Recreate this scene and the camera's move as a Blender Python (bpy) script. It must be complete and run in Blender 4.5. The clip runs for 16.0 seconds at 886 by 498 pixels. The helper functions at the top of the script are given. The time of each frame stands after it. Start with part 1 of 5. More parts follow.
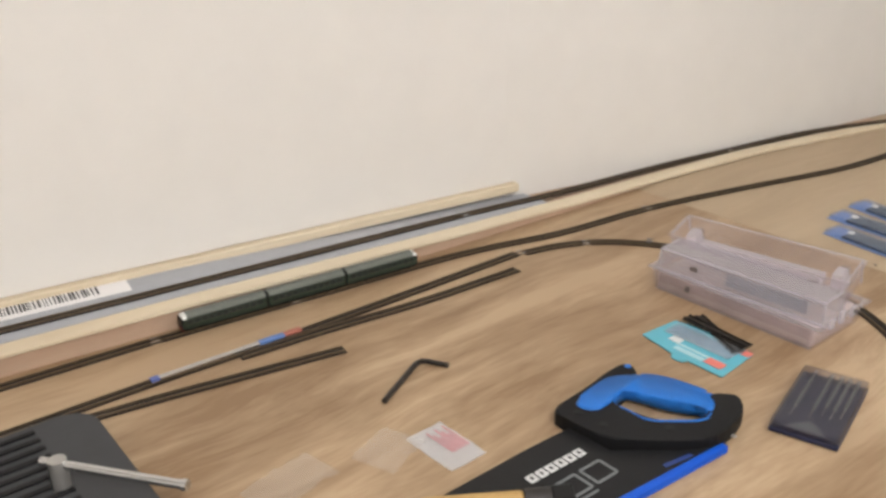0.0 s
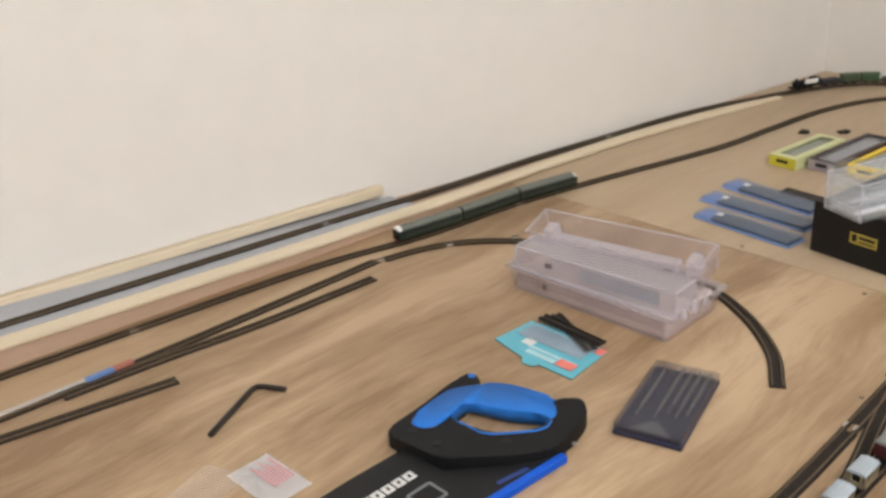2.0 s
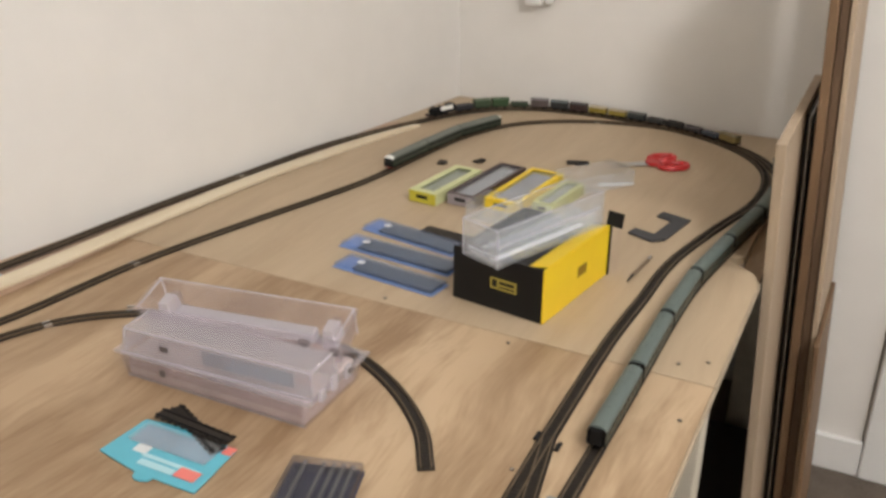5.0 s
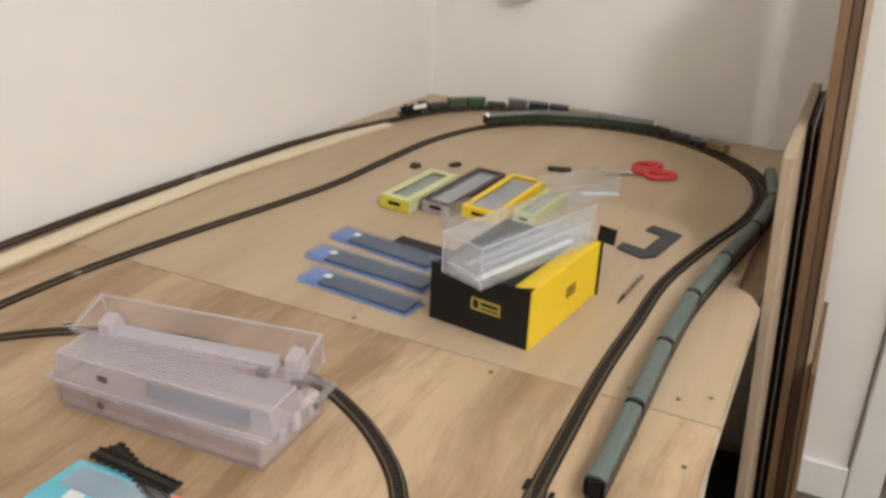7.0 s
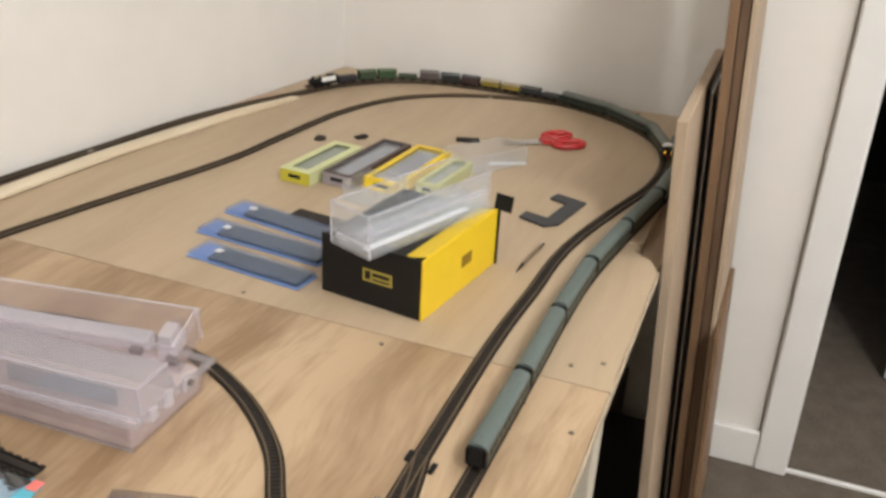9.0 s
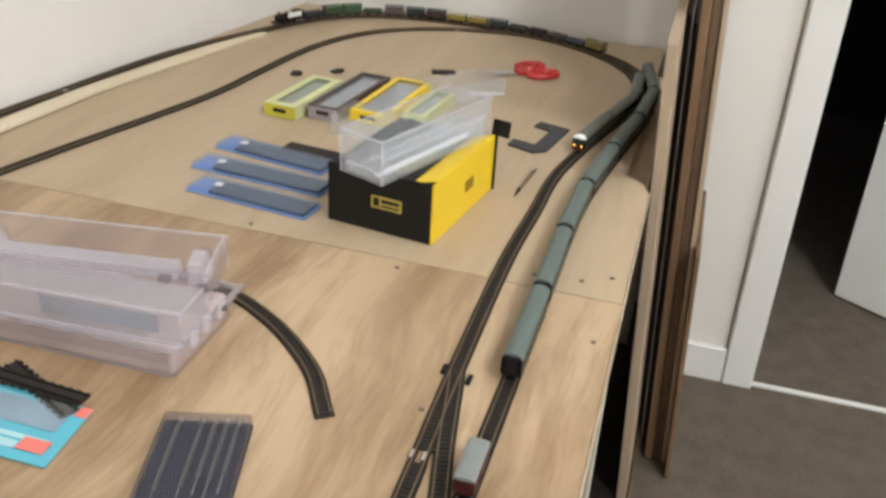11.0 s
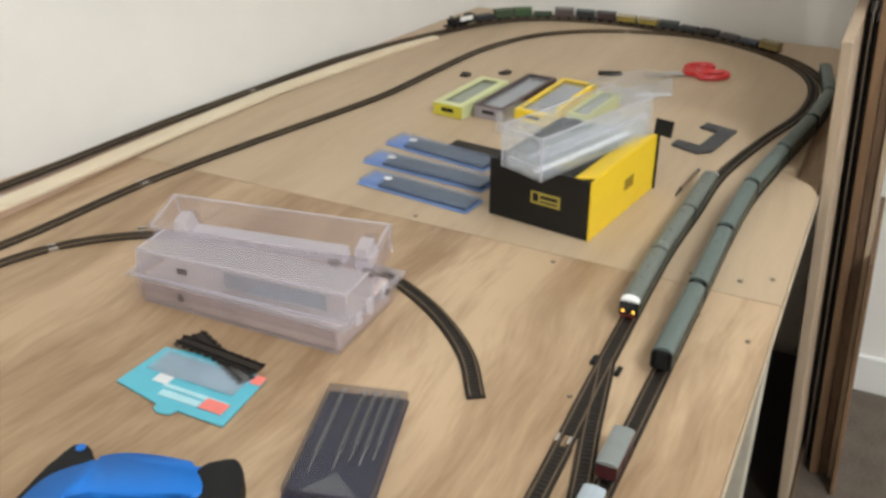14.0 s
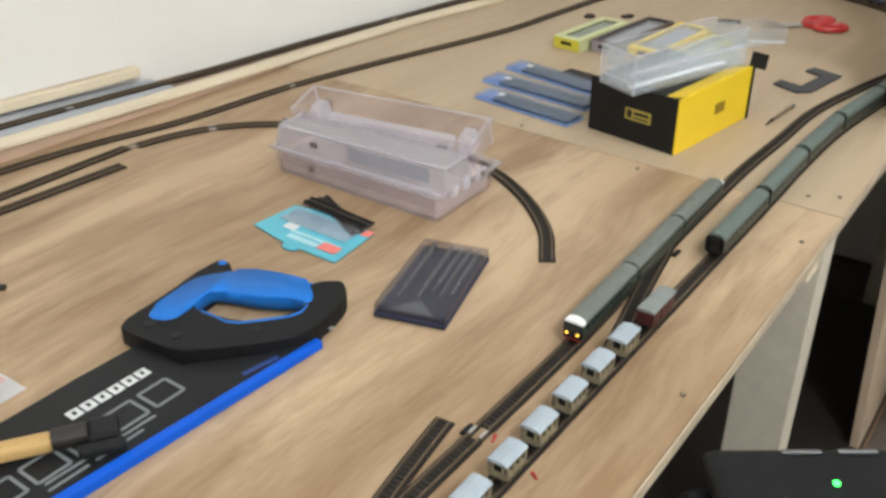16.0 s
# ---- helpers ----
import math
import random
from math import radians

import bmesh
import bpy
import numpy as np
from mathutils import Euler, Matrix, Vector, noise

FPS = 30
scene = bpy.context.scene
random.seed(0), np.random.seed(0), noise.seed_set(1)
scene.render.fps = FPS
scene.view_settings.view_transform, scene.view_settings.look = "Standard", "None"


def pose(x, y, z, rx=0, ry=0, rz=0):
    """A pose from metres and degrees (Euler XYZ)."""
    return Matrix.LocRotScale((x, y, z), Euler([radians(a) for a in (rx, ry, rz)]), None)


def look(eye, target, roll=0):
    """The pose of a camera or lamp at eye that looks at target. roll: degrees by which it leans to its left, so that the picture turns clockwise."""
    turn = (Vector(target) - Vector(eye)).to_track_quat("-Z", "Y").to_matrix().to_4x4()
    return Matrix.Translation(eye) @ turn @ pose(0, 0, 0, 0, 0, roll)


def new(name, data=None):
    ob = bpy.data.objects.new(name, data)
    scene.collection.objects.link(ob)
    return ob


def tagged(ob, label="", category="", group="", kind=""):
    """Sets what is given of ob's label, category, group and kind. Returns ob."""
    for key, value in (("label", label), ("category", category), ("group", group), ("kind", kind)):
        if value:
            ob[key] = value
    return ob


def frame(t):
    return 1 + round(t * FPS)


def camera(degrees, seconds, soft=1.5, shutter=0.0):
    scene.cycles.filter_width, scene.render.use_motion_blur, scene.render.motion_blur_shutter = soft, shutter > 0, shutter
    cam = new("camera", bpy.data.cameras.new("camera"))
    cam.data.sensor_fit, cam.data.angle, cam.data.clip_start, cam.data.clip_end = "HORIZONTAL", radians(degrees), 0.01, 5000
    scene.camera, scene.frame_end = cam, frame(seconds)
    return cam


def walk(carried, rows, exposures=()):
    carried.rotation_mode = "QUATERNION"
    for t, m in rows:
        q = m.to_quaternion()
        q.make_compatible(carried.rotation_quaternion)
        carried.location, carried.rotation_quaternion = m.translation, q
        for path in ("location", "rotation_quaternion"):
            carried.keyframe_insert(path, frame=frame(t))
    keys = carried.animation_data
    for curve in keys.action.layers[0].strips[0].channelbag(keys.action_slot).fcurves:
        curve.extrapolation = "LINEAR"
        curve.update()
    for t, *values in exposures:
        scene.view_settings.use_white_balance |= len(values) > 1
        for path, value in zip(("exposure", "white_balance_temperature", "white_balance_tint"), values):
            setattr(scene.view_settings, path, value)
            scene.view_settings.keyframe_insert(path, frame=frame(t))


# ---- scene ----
ZB = 0.567          # height of the board's top over the carpet
cam = camera(50.74, 16.0, soft=3.1)
PATH = [
    (0, (-0.9437, -0.3491, 0.5710), (-0.4857, 0.2224, 0.2492), -1.22),
    (0.5, (-0.8980, -0.3870, 0.5607), (-0.4352, 0.1819, 0.2411), -1.64),
    (1, (-0.8741, -0.3963, 0.5581), (-0.4246, 0.1830, 0.2381), -2.82),
    (1.5, (-0.8394, -0.3895, 0.5572), (-0.3754, 0.1761, 0.2336), -3.66),
    (2, (-0.7996, -0.3894, 0.5525), (-0.3112, 0.1542, 0.2269), -4.07),
    (2.5, (-0.7748, -0.4082, 0.5485), (-0.2829, 0.1341, 0.2261), -4.02),
    (3, (-0.7323, -0.4409, 0.5360), (-0.2340, 0.0952, 0.2129), -4.16),
    (3.5, (-0.6961, -0.4474, 0.5343), (-0.1691, 0.0596, 0.2099), -4.21),
    (4, (-0.6693, -0.3980, 0.5375), (-0.0788, 0.0261, 0.2037), -2.77),
    (4.5, (-0.6572, -0.3551, 0.5388), (-0.0275, 0.0050, 0.2014), -1.24),
    (5, (-0.6384, -0.3339, 0.5506), (0.0173, -0.0115, 0.2248), 0.50),
    (7.5, (-0.5239, -0.2637, 0.5199), (0.1454, 0.0247, 0.1899), 2.66),
    (8, (-0.5068, -0.2832, 0.5149), (0.1645, -0.0026, 0.1822), 2.51),
    (8.5, (-0.5053, -0.3050, 0.5119), (0.1753, -0.0506, 0.1770), 3.32),
    (9, (-0.5076, -0.3143, 0.5070), (0.1741, -0.0716, 0.1660), 3.16),
    (9.5, (-0.5544, -0.2608, 0.4932), (0.1212, -0.0504, 0.1200), 2.96),
    (12, (-0.5665, -0.2392, 0.4899), (0.1203, -0.0706, 0.1159), 3.84),
    (12.5, (-0.5692, -0.2388, 0.4905), (0.1136, -0.0609, 0.1135), 3.55),
    (13, (-0.5659, -0.2397, 0.4903), (0.1102, -0.0477, 0.1082), 2.75),
    (13.5, (-0.5771, -0.2442, 0.4920), (0.0848, -0.0084, 0.1095), 1.35),
    (14, (-0.5910, -0.2641, 0.4943), (0.0413, 0.0470, 0.1156), -0.19),
    (14.5, (-0.5992, -0.3155, 0.4527), (-0.0314, 0.0627, 0.0349), 1.82),
    (15, (-0.6056, -0.3600, 0.4620), (-0.0385, 0.0372, 0.0612), 2.18),
    (15.5, (-0.6937, -0.3822, 0.4714), (-0.1257, 0.0110, 0.0678), 1.02),
    (16, (-0.7140, -0.3950, 0.4767), (-0.1518, 0.0139, 0.0809), -0.17),
]
walk(cam, [(t, look((ex, ey, ez + ZB), (tx, ty, tz + ZB), roll)) for t, (ex, ey, ez), (tx, ty, tz), roll in PATH],
     exposures=[(0, -0.05, 6460, 10), (3.5, -0.06, 6490, 10), (7.5, 0.03, 6540, 10), (8.6, 0.13, 6480, 9), (9.2, 0.17, 6420, 9), (12.2, 0.18, 6110, 5), (14.5, 0.12, 6150, 5), (16, 0.16, 6040, 4)])

scene.cycles.transparent_max_bounces = 32

# ---------------------------------------------------------------- light
world = bpy.data.worlds.new("room_air")
scene.world = world
world.use_nodes = True
world.node_tree.nodes["Background"].inputs[0].default_value = (0.95, 0.97, 1.0, 1)
world.node_tree.nodes["Background"].inputs[1].default_value = 0.12


def area_lamp(name, at, target, size, watts, colour):
    data = bpy.data.lights.new(name, "AREA")
    data.shape, data.size, data.energy, data.color = "DISK", size, watts, colour
    ob = new(name, data)
    ob.matrix_world = look(at, target)
    return ob


area_lamp("ceiling_lamp_light", (0.45, -1.15, 2.30), (0.2, 0.2, 0.5), 0.24, 7.5, (1.0, 0.985, 0.96))
bulb = bpy.data.lights.new("pendant_bulb_light", "POINT")
bulb.energy, bulb.shadow_soft_size, bulb.color = 80, 0.15, (1.0, 0.99, 0.97)
new("pendant_bulb_light", bulb).location = (-0.95, -1.40, 2.20)

# ---------------------------------------------------------------- materials


def mat(name, base, rough=0.5, metal=0.0, var=0.12, scale=40.0, bump=0.0, bump_scale=200.0, spec=0.5, stretch=(1, 1, 1), rnd=0.0):
    """A principled surface with two scales of noise in its colour and an optional fine relief."""
    m = bpy.data.materials.new(name)
    m.use_nodes = True
    nt = m.node_tree
    bsdf = nt.nodes["Principled BSDF"]
    bsdf.inputs["Roughness"].default_value = rough
    bsdf.inputs["Metallic"].default_value = metal
    bsdf.inputs["Specular IOR Level"].default_value = spec
    tc = nt.nodes.new("ShaderNodeTexCoord")
    mp = nt.nodes.new("ShaderNodeMapping")
    mp.inputs["Scale"].default_value = stretch
    nt.links.new(tc.outputs["Object"], mp.inputs[0])
    n1 = nt.nodes.new("ShaderNodeTexNoise")
    n1.inputs["Scale"].default_value, n1.inputs["Detail"].default_value = scale, 5
    n2 = nt.nodes.new("ShaderNodeTexNoise")
    n2.inputs["Scale"].default_value, n2.inputs["Detail"].default_value = scale / 7, 3
    for n in (n1, n2):
        nt.links.new(mp.outputs[0], n.inputs["Vector"])
    add = nt.nodes.new("ShaderNodeMath")
    add.operation = "ADD"
    nt.links.new(n1.outputs[0], add.inputs[0])
    nt.links.new(n2.outputs[0], add.inputs[1])
    ramp = nt.nodes.new("ShaderNodeMapRange")
    ramp.inputs["From Min"].default_value, ramp.inputs["From Max"].default_value = 0.6, 1.4
    ramp.inputs["To Min"].default_value, ramp.inputs["To Max"].default_value = 1 - var, 1 + var
    nt.links.new(add.outputs[0], ramp.inputs[0])
    src = ramp.outputs[0]
    if rnd:
        oi = nt.nodes.new("ShaderNodeObjectInfo")
        rr = nt.nodes.new("ShaderNodeMapRange")
        rr.inputs["To Min"].default_value, rr.inputs["To Max"].default_value = 1 - rnd, 1 + rnd
        nt.links.new(oi.outputs["Random"], rr.inputs[0])
        mu = nt.nodes.new("ShaderNodeMath")
        mu.operation = "MULTIPLY"
        nt.links.new(src, mu.inputs[0])
        nt.links.new(rr.outputs[0], mu.inputs[1])
        src = mu.outputs[0]
    mix = nt.nodes.new("ShaderNodeVectorMath")
    mix.operation = "SCALE"
    mix.inputs[0].default_value = base
    nt.links.new(src, mix.inputs["Scale"])
    nt.links.new(mix.outputs[0], bsdf.inputs["Base Color"])
    if bump:
        nb = nt.nodes.new("ShaderNodeTexNoise")
        nb.inputs["Scale"].default_value, nb.inputs["Detail"].default_value = bump_scale, 4
        nt.links.new(mp.outputs[0], nb.inputs["Vector"])
        bp = nt.nodes.new("ShaderNodeBump")
        bp.inputs["Strength"].default_value, bp.inputs["Distance"].default_value = bump, 0.002
        nt.links.new(nb.outputs[0], bp.inputs["Height"])
        nt.links.new(bp.outputs[0], bsdf.inputs["Normal"])
    return m


def wood(name, light, dark, along=(1.2, 14, 14), streak=1.0, rough=0.5, flame=0.0, bump=0.05):
    """Veneer: long soft streaks, a finer grain and broad flame-like cloudiness along one axis."""
    m = bpy.data.materials.new(name)
    m.use_nodes = True
    nt = m.node_tree
    bsdf = nt.nodes["Principled BSDF"]
    bsdf.inputs["Roughness"].default_value = rough
    bsdf.inputs["Specular IOR Level"].default_value = 0.35
    tc = nt.nodes.new("ShaderNodeTexCoord")
    warp = nt.nodes.new("ShaderNodeTexNoise")
    warp.inputs["Scale"].default_value, warp.inputs["Detail"].default_value = 2.5, 2
    nt.links.new(tc.outputs["Object"], warp.inputs["Vector"])
    off = nt.nodes.new("ShaderNodeVectorMath")
    off.operation = "MULTIPLY_ADD"
    off.inputs[1].default_value = (0.0, 0.10, 0.10)
    nt.links.new(warp.outputs["Color"], off.inputs[0])
    nt.links.new(tc.outputs["Object"], off.inputs[2])
    parts_ = []
    for mult, detail in ((1.0, 3), (5.0, 6), (22.0, 4)):
        mp = nt.nodes.new("ShaderNodeMapping")
        mp.inputs["Scale"].default_value = [a * mult for a in along]
        nt.links.new(off.outputs[0], mp.inputs[0])
        n = nt.nodes.new("ShaderNodeTexNoise")
        n.inputs["Scale"].default_value, n.inputs["Detail"].default_value = 1.0, detail
        nt.links.new(mp.outputs[0], n.inputs["Vector"])
        parts_.append(n.outputs[0])
    a = nt.nodes.new("ShaderNodeMath")
    a.operation = "MULTIPLY_ADD"
    a.inputs[1].default_value = 0.5
    nt.links.new(parts_[1], a.inputs[0])
    nt.links.new(parts_[0], a.inputs[2])
    b = nt.nodes.new("ShaderNodeMath")
    b.operation = "MULTIPLY_ADD"
    b.inputs[1].default_value = 0.28
    nt.links.new(parts_[2], b.inputs[0])
    nt.links.new(a.outputs[0], b.inputs[2])
    rng = nt.nodes.new("ShaderNodeMapRange")
    rng.inputs["From Min"].default_value, rng.inputs["From Max"].default_value = 0.89 - 0.24 / streak, 0.89 + 0.24 / streak
    nt.links.new(b.outputs[0], rng.inputs[0])
    cloud = nt.nodes.new("ShaderNodeTexNoise")
    cloud.inputs["Scale"].default_value, cloud.inputs["Detail"].default_value = 1.0, 2
    cm = nt.nodes.new("ShaderNodeMapping")
    cm.inputs["Scale"].default_value = (2.2, 7.0, 7.0)
    nt.links.new(off.outputs[0], cm.inputs[0])
    nt.links.new(cm.outputs[0], cloud.inputs["Vector"])
    cr = nt.nodes.new("ShaderNodeMapRange")
    cr.inputs["From Min"].default_value, cr.inputs["From Max"].default_value = 0.38, 0.62
    cr.inputs["To Min"].default_value, cr.inputs["To Max"].default_value = 1 - flame, 1.0
    nt.links.new(cloud.outputs[0], cr.inputs[0])
    both = nt.nodes.new("ShaderNodeMath")
    both.operation, both.use_clamp = "MULTIPLY", True
    nt.links.new(rng.outputs[0], both.inputs[0])
    nt.links.new(cr.outputs[0], both.inputs[1])
    mix = nt.nodes.new("ShaderNodeMix")
    mix.data_type = "RGBA"
    mix.inputs["A"].default_value, mix.inputs["B"].default_value = (*dark, 1), (*light, 1)
    nt.links.new(both.outputs[0], mix.inputs["Factor"])
    nt.links.new(mix.outputs["Result"], bsdf.inputs["Base Color"])
    bp = nt.nodes.new("ShaderNodeBump")
    bp.inputs["Strength"].default_value, bp.inputs["Distance"].default_value = bump, 0.001
    nt.links.new(b.outputs[0], bp.inputs["Height"])
    nt.links.new(bp.outputs[0], bsdf.inputs["Normal"])
    return m


def clear(name, tint, rough=0.08, body=0.25, milky=(0.8, 0.78, 0.85)):
    """Thin clear plastic: see-through tint, a gloss at grazing angles and a faint milky body."""
    m = bpy.data.materials.new(name)
    m.use_nodes = True
    nt = m.node_tree
    nt.nodes.remove(nt.nodes["Principled BSDF"])
    out = nt.nodes["Material Output"]
    tr = nt.nodes.new("ShaderNodeBsdfTransparent")
    tr.inputs[0].default_value = (*tint, 1)
    dd = nt.nodes.new("ShaderNodeBsdfDiffuse")
    dd.inputs[0].default_value = (*milky, 1)
    dt = nt.nodes.new("ShaderNodeBsdfTranslucent")
    dt.inputs[0].default_value = (*milky, 1)
    df = nt.nodes.new("ShaderNodeMixShader")
    df.inputs[0].default_value = 0.5
    nt.links.new(dd.outputs[0], df.inputs[1])
    nt.links.new(dt.outputs[0], df.inputs[2])
    ns = nt.nodes.new("ShaderNodeTexNoise")
    ns.inputs["Scale"].default_value, ns.inputs["Detail"].default_value = 25, 4
    rg = nt.nodes.new("ShaderNodeMapRange")
    rg.inputs["To Min"].default_value, rg.inputs["To Max"].default_value = body * 0.88, body * 1.12
    nt.links.new(ns.outputs[0], rg.inputs[0])
    mx = nt.nodes.new("ShaderNodeMixShader")
    nt.links.new(rg.outputs[0], mx.inputs[0])
    nt.links.new(tr.outputs[0], mx.inputs[1])
    nt.links.new(df.outputs[0], mx.inputs[2])
    gl = nt.nodes.new("ShaderNodeBsdfGlossy")
    gl.inputs["Roughness"].default_value = rough
    lw = nt.nodes.new("ShaderNodeLayerWeight")
    lw.inputs[0].default_value = 0.5
    pw_ = nt.nodes.new("ShaderNodeMath")
    pw_.operation = "POWER"
    pw_.inputs[1].default_value = 3.5
    nt.links.new(lw.outputs["Facing"], pw_.inputs[0])
    fr = nt.nodes.new("ShaderNodeMath")
    fr.operation = "MULTIPLY_ADD"
    fr.inputs[1].default_value, fr.inputs[2].default_value = 0.5, 0.035
    nt.links.new(pw_.outputs[0], fr.inputs[0])
    m2 = nt.nodes.new("ShaderNodeMixShader")
    nt.links.new(fr.outputs[0], m2.inputs[0])
    nt.links.new(mx.outputs[0], m2.inputs[1])
    nt.links.new(gl.outputs[0], m2.inputs[2])
    nt.links.new(m2.outputs[0], out.inputs["Surface"])
    return m


def glow(name, colour, strength):
    m = bpy.data.materials.new(name)
    m.use_nodes = True
    b = m.node_tree.nodes["Principled BSDF"]
    b.inputs["Base Color"].default_value = (*colour, 1)
    b.inputs["Emission Color"].default_value = (*colour, 1)
    b.inputs["Emission Strength"].default_value = strength
    return m


WALL = mat("wall_paint", (0.82, 0.79, 0.75), 0.85, var=0.03, scale=14, bump=0.12, bump_scale=350)
CEIL = mat("ceiling_paint", (0.82, 0.81, 0.79), 0.9, var=0.02, scale=9)
GLOSS_WHITE = mat("white_gloss_paint", (0.84, 0.83, 0.81), 0.3, var=0.03, scale=12)
CARPET = mat("brown_carpet", (0.128, 0.102, 0.080), 0.95, var=0.30, scale=160, bump=0.9, bump_scale=420)
PLY_WARM = wood("warm_plywood", (0.535, 0.390, 0.247), (0.275, 0.172, 0.093), (1.2, 10.0, 10.0), 1.40, 0.42, flame=0.34)
PLY_PALE = wood("pale_plywood", (0.515, 0.398, 0.270), (0.405, 0.302, 0.196), (1.0, 12, 12), 0.85, 0.5)
PINE = wood("pine_batten", (0.80, 0.70, 0.53), (0.69, 0.57, 0.40), (2, 30, 30), 0.8, 0.55)
ROSE_PLY = wood("rosy_plywood", (0.57, 0.405, 0.295), (0.46, 0.315, 0.22), (2, 30, 30), 0.8, 0.6)
SHEET_WOOD = wood("sheet_edge_wood", (0.50, 0.39, 0.28), (0.37, 0.275, 0.19), (12, 12, 1.5), 0.9, 0.6)
BROWN_WOOD = wood("brown_stained_wood", (0.24, 0.145, 0.08), (0.13, 0.075, 0.04), (14, 14, 1.5), 0.9, 0.5)
UMBER_WOOD = wood("umber_stained_wood", (0.17, 0.105, 0.062), (0.085, 0.05, 0.03), (14, 14, 1.5), 1.0, 0.5)
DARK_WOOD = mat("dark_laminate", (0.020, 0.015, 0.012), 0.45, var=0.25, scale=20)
GREY_FOAM = mat("grey_underlay", (0.43, 0.44, 0.47), 0.8, var=0.08, scale=60)
SLEEPER = mat("sleeper_plastic", (0.017, 0.0112, 0.0072), 0.75, var=0.25, scale=150, rnd=0.25)
RAIL = mat("nickel_rail", (0.19, 0.138, 0.088), 0.42, metal=0.65, var=0.2, scale=90)
BRIGHT_RAIL = mat("bright_rail", (0.62, 0.60, 0.58), 0.25, metal=0.9, var=0.1, scale=90)
DMU_GREEN = mat("dark_green_paint", (0.013, 0.026, 0.017), 0.4, var=0.15, scale=90)
ROOF_GREY = mat("grey_green_roof", (0.150, 0.162, 0.142), 0.55, var=0.08, scale=70)
COACH_ROOF = mat("sage_grey_roof", (0.115, 0.145, 0.135), 0.5, var=0.06, scale=70)
WHITE_PAINT = mat("white_cab_paint", (0.85, 0.85, 0.83), 0.4, var=0.03)
BLACK = mat("black_plastic", (0.009, 0.009, 0.010), 0.55, var=0.2, scale=80, bump=0.05, spec=0.22)
UNDER = mat("underframe_black", (0.010, 0.009, 0.009), 0.6, spec=0.25, var=0.3, scale=80)
WINDOW = mat("dark_train_glass", (0.035, 0.04, 0.042), 0.15, var=0.1)
CREAM_LINE = mat("dull_lining", (0.06, 0.07, 0.04), 0.5, var=0.05)
LAMP_GLOW = glow("yellow_marker_glow", (1.0, 0.52, 0.06), 1.9)
RED_GLOW = mat("red_buffer_beam", (0.20, 0.02, 0.015), 0.5)
MAROON = mat("maroon_paint", (0.055, 0.009, 0.010), 0.5, var=0.15)
BRAKE_ROOF = mat("dull_grey_roof", (0.22, 0.235, 0.23), 0.6, var=0.1, scale=70)
VAN_ROOF = mat("pale_grey_roof", (0.38, 0.43, 0.48), 0.6, var=0.10, scale=70)
VAN_SIDE = mat("olive_tan_planks", (0.24, 0.20, 0.125), 0.7, var=0.25, scale=90)
DULL_SHANK = mat("dull_shank_steel", (0.20, 0.20, 0.20), 0.45, metal=0.6, var=0.1)
DIM_CHROME = mat("dim_chrome_trim", (0.22, 0.22, 0.23), 0.3, metal=0.8, var=0.1)
METAL = mat("chrome_steel", (0.66, 0.66, 0.66), 0.2, metal=1.0, var=0.05)
STEEL = mat("dull_steel", (0.50, 0.49, 0.47), 0.4, metal=0.75, var=0.1)
BLACK_STEEL = mat("black_oxide_steel", (0.035, 0.03, 0.028), 0.4, metal=0.4, var=0.15)
BLUE = mat("blue_rubber", (0.008, 0.16, 0.60), 0.55, var=0.06, scale=60)
BLUE_GUARD = mat("blue_blade_guard", (0.004, 0.095, 0.60), 0.5, var=0.04, spec=0.3)
BLADE = mat("black_coated_blade", (0.012, 0.012, 0.013), 0.5, spec=0.25, var=0.2, scale=30)
PRINT_WHITE = mat("white_print", (0.72, 0.72, 0.72), 0.5)
PRINT_GREY = mat("grey_print", (0.20, 0.21, 0.22), 0.5)
PURPLE_CLEAR = clear("violet_clear_plastic", (0.975, 0.960, 0.978), 0.08, 0.10, (0.78, 0.755, 0.79))
CLEAR = clear("clear_plastic", (0.985, 0.99, 0.995), 0.08, 0.13, (0.86, 0.91, 0.98))
LILAC_DENSE = clear("dense_lilac_plastic", (0.97, 0.96, 0.97), 0.10, 0.30, (0.68, 0.655, 0.695))
# pale plastic, used too for bars that imitate highlights along edges
EDGE_CLEAR = clear("pale_plastic_highlight", (0.95, 0.94, 0.96), 0.08, 0.40, (0.86, 0.84, 0.88))
FILM = clear("thin_film", (0.99, 0.985, 0.98), 0.15, 0.25, (0.92, 0.88, 0.84))
SMOKE = clear("smoky_lid", (0.78, 0.77, 0.80), 0.06, 0.07, (0.36, 0.36, 0.40))
BLUE_PACK = clear("blue_film", (0.84, 0.90, 1.0), 0.08, 0.14, (0.38, 0.50, 0.78))
CYAN = mat("cyan_card", (0.11, 0.46, 0.58), 0.35, var=0.06)
CYAN_PALE = mat("pale_cyan_print", (0.42, 0.66, 0.72), 0.35, var=0.1)
RED = mat("red_plastic", (0.52, 0.03, 0.03), 0.4, var=0.08)
CORAL = mat("coral_print", (0.78, 0.20, 0.17), 0.5)
YELLOW = mat("yellow_card", (0.86, 0.60, 0.02), 0.4, var=0.04)
LIME = mat("lime_yellow_card", (0.54, 0.53, 0.15), 0.4, var=0.08)
YELLOW_LIME = mat("acid_yellow_card", (0.62, 0.55, 0.05), 0.4, var=0.08)
PALE_LIME = mat("pale_lime_card", (0.62, 0.64, 0.34), 0.5, var=0.1)
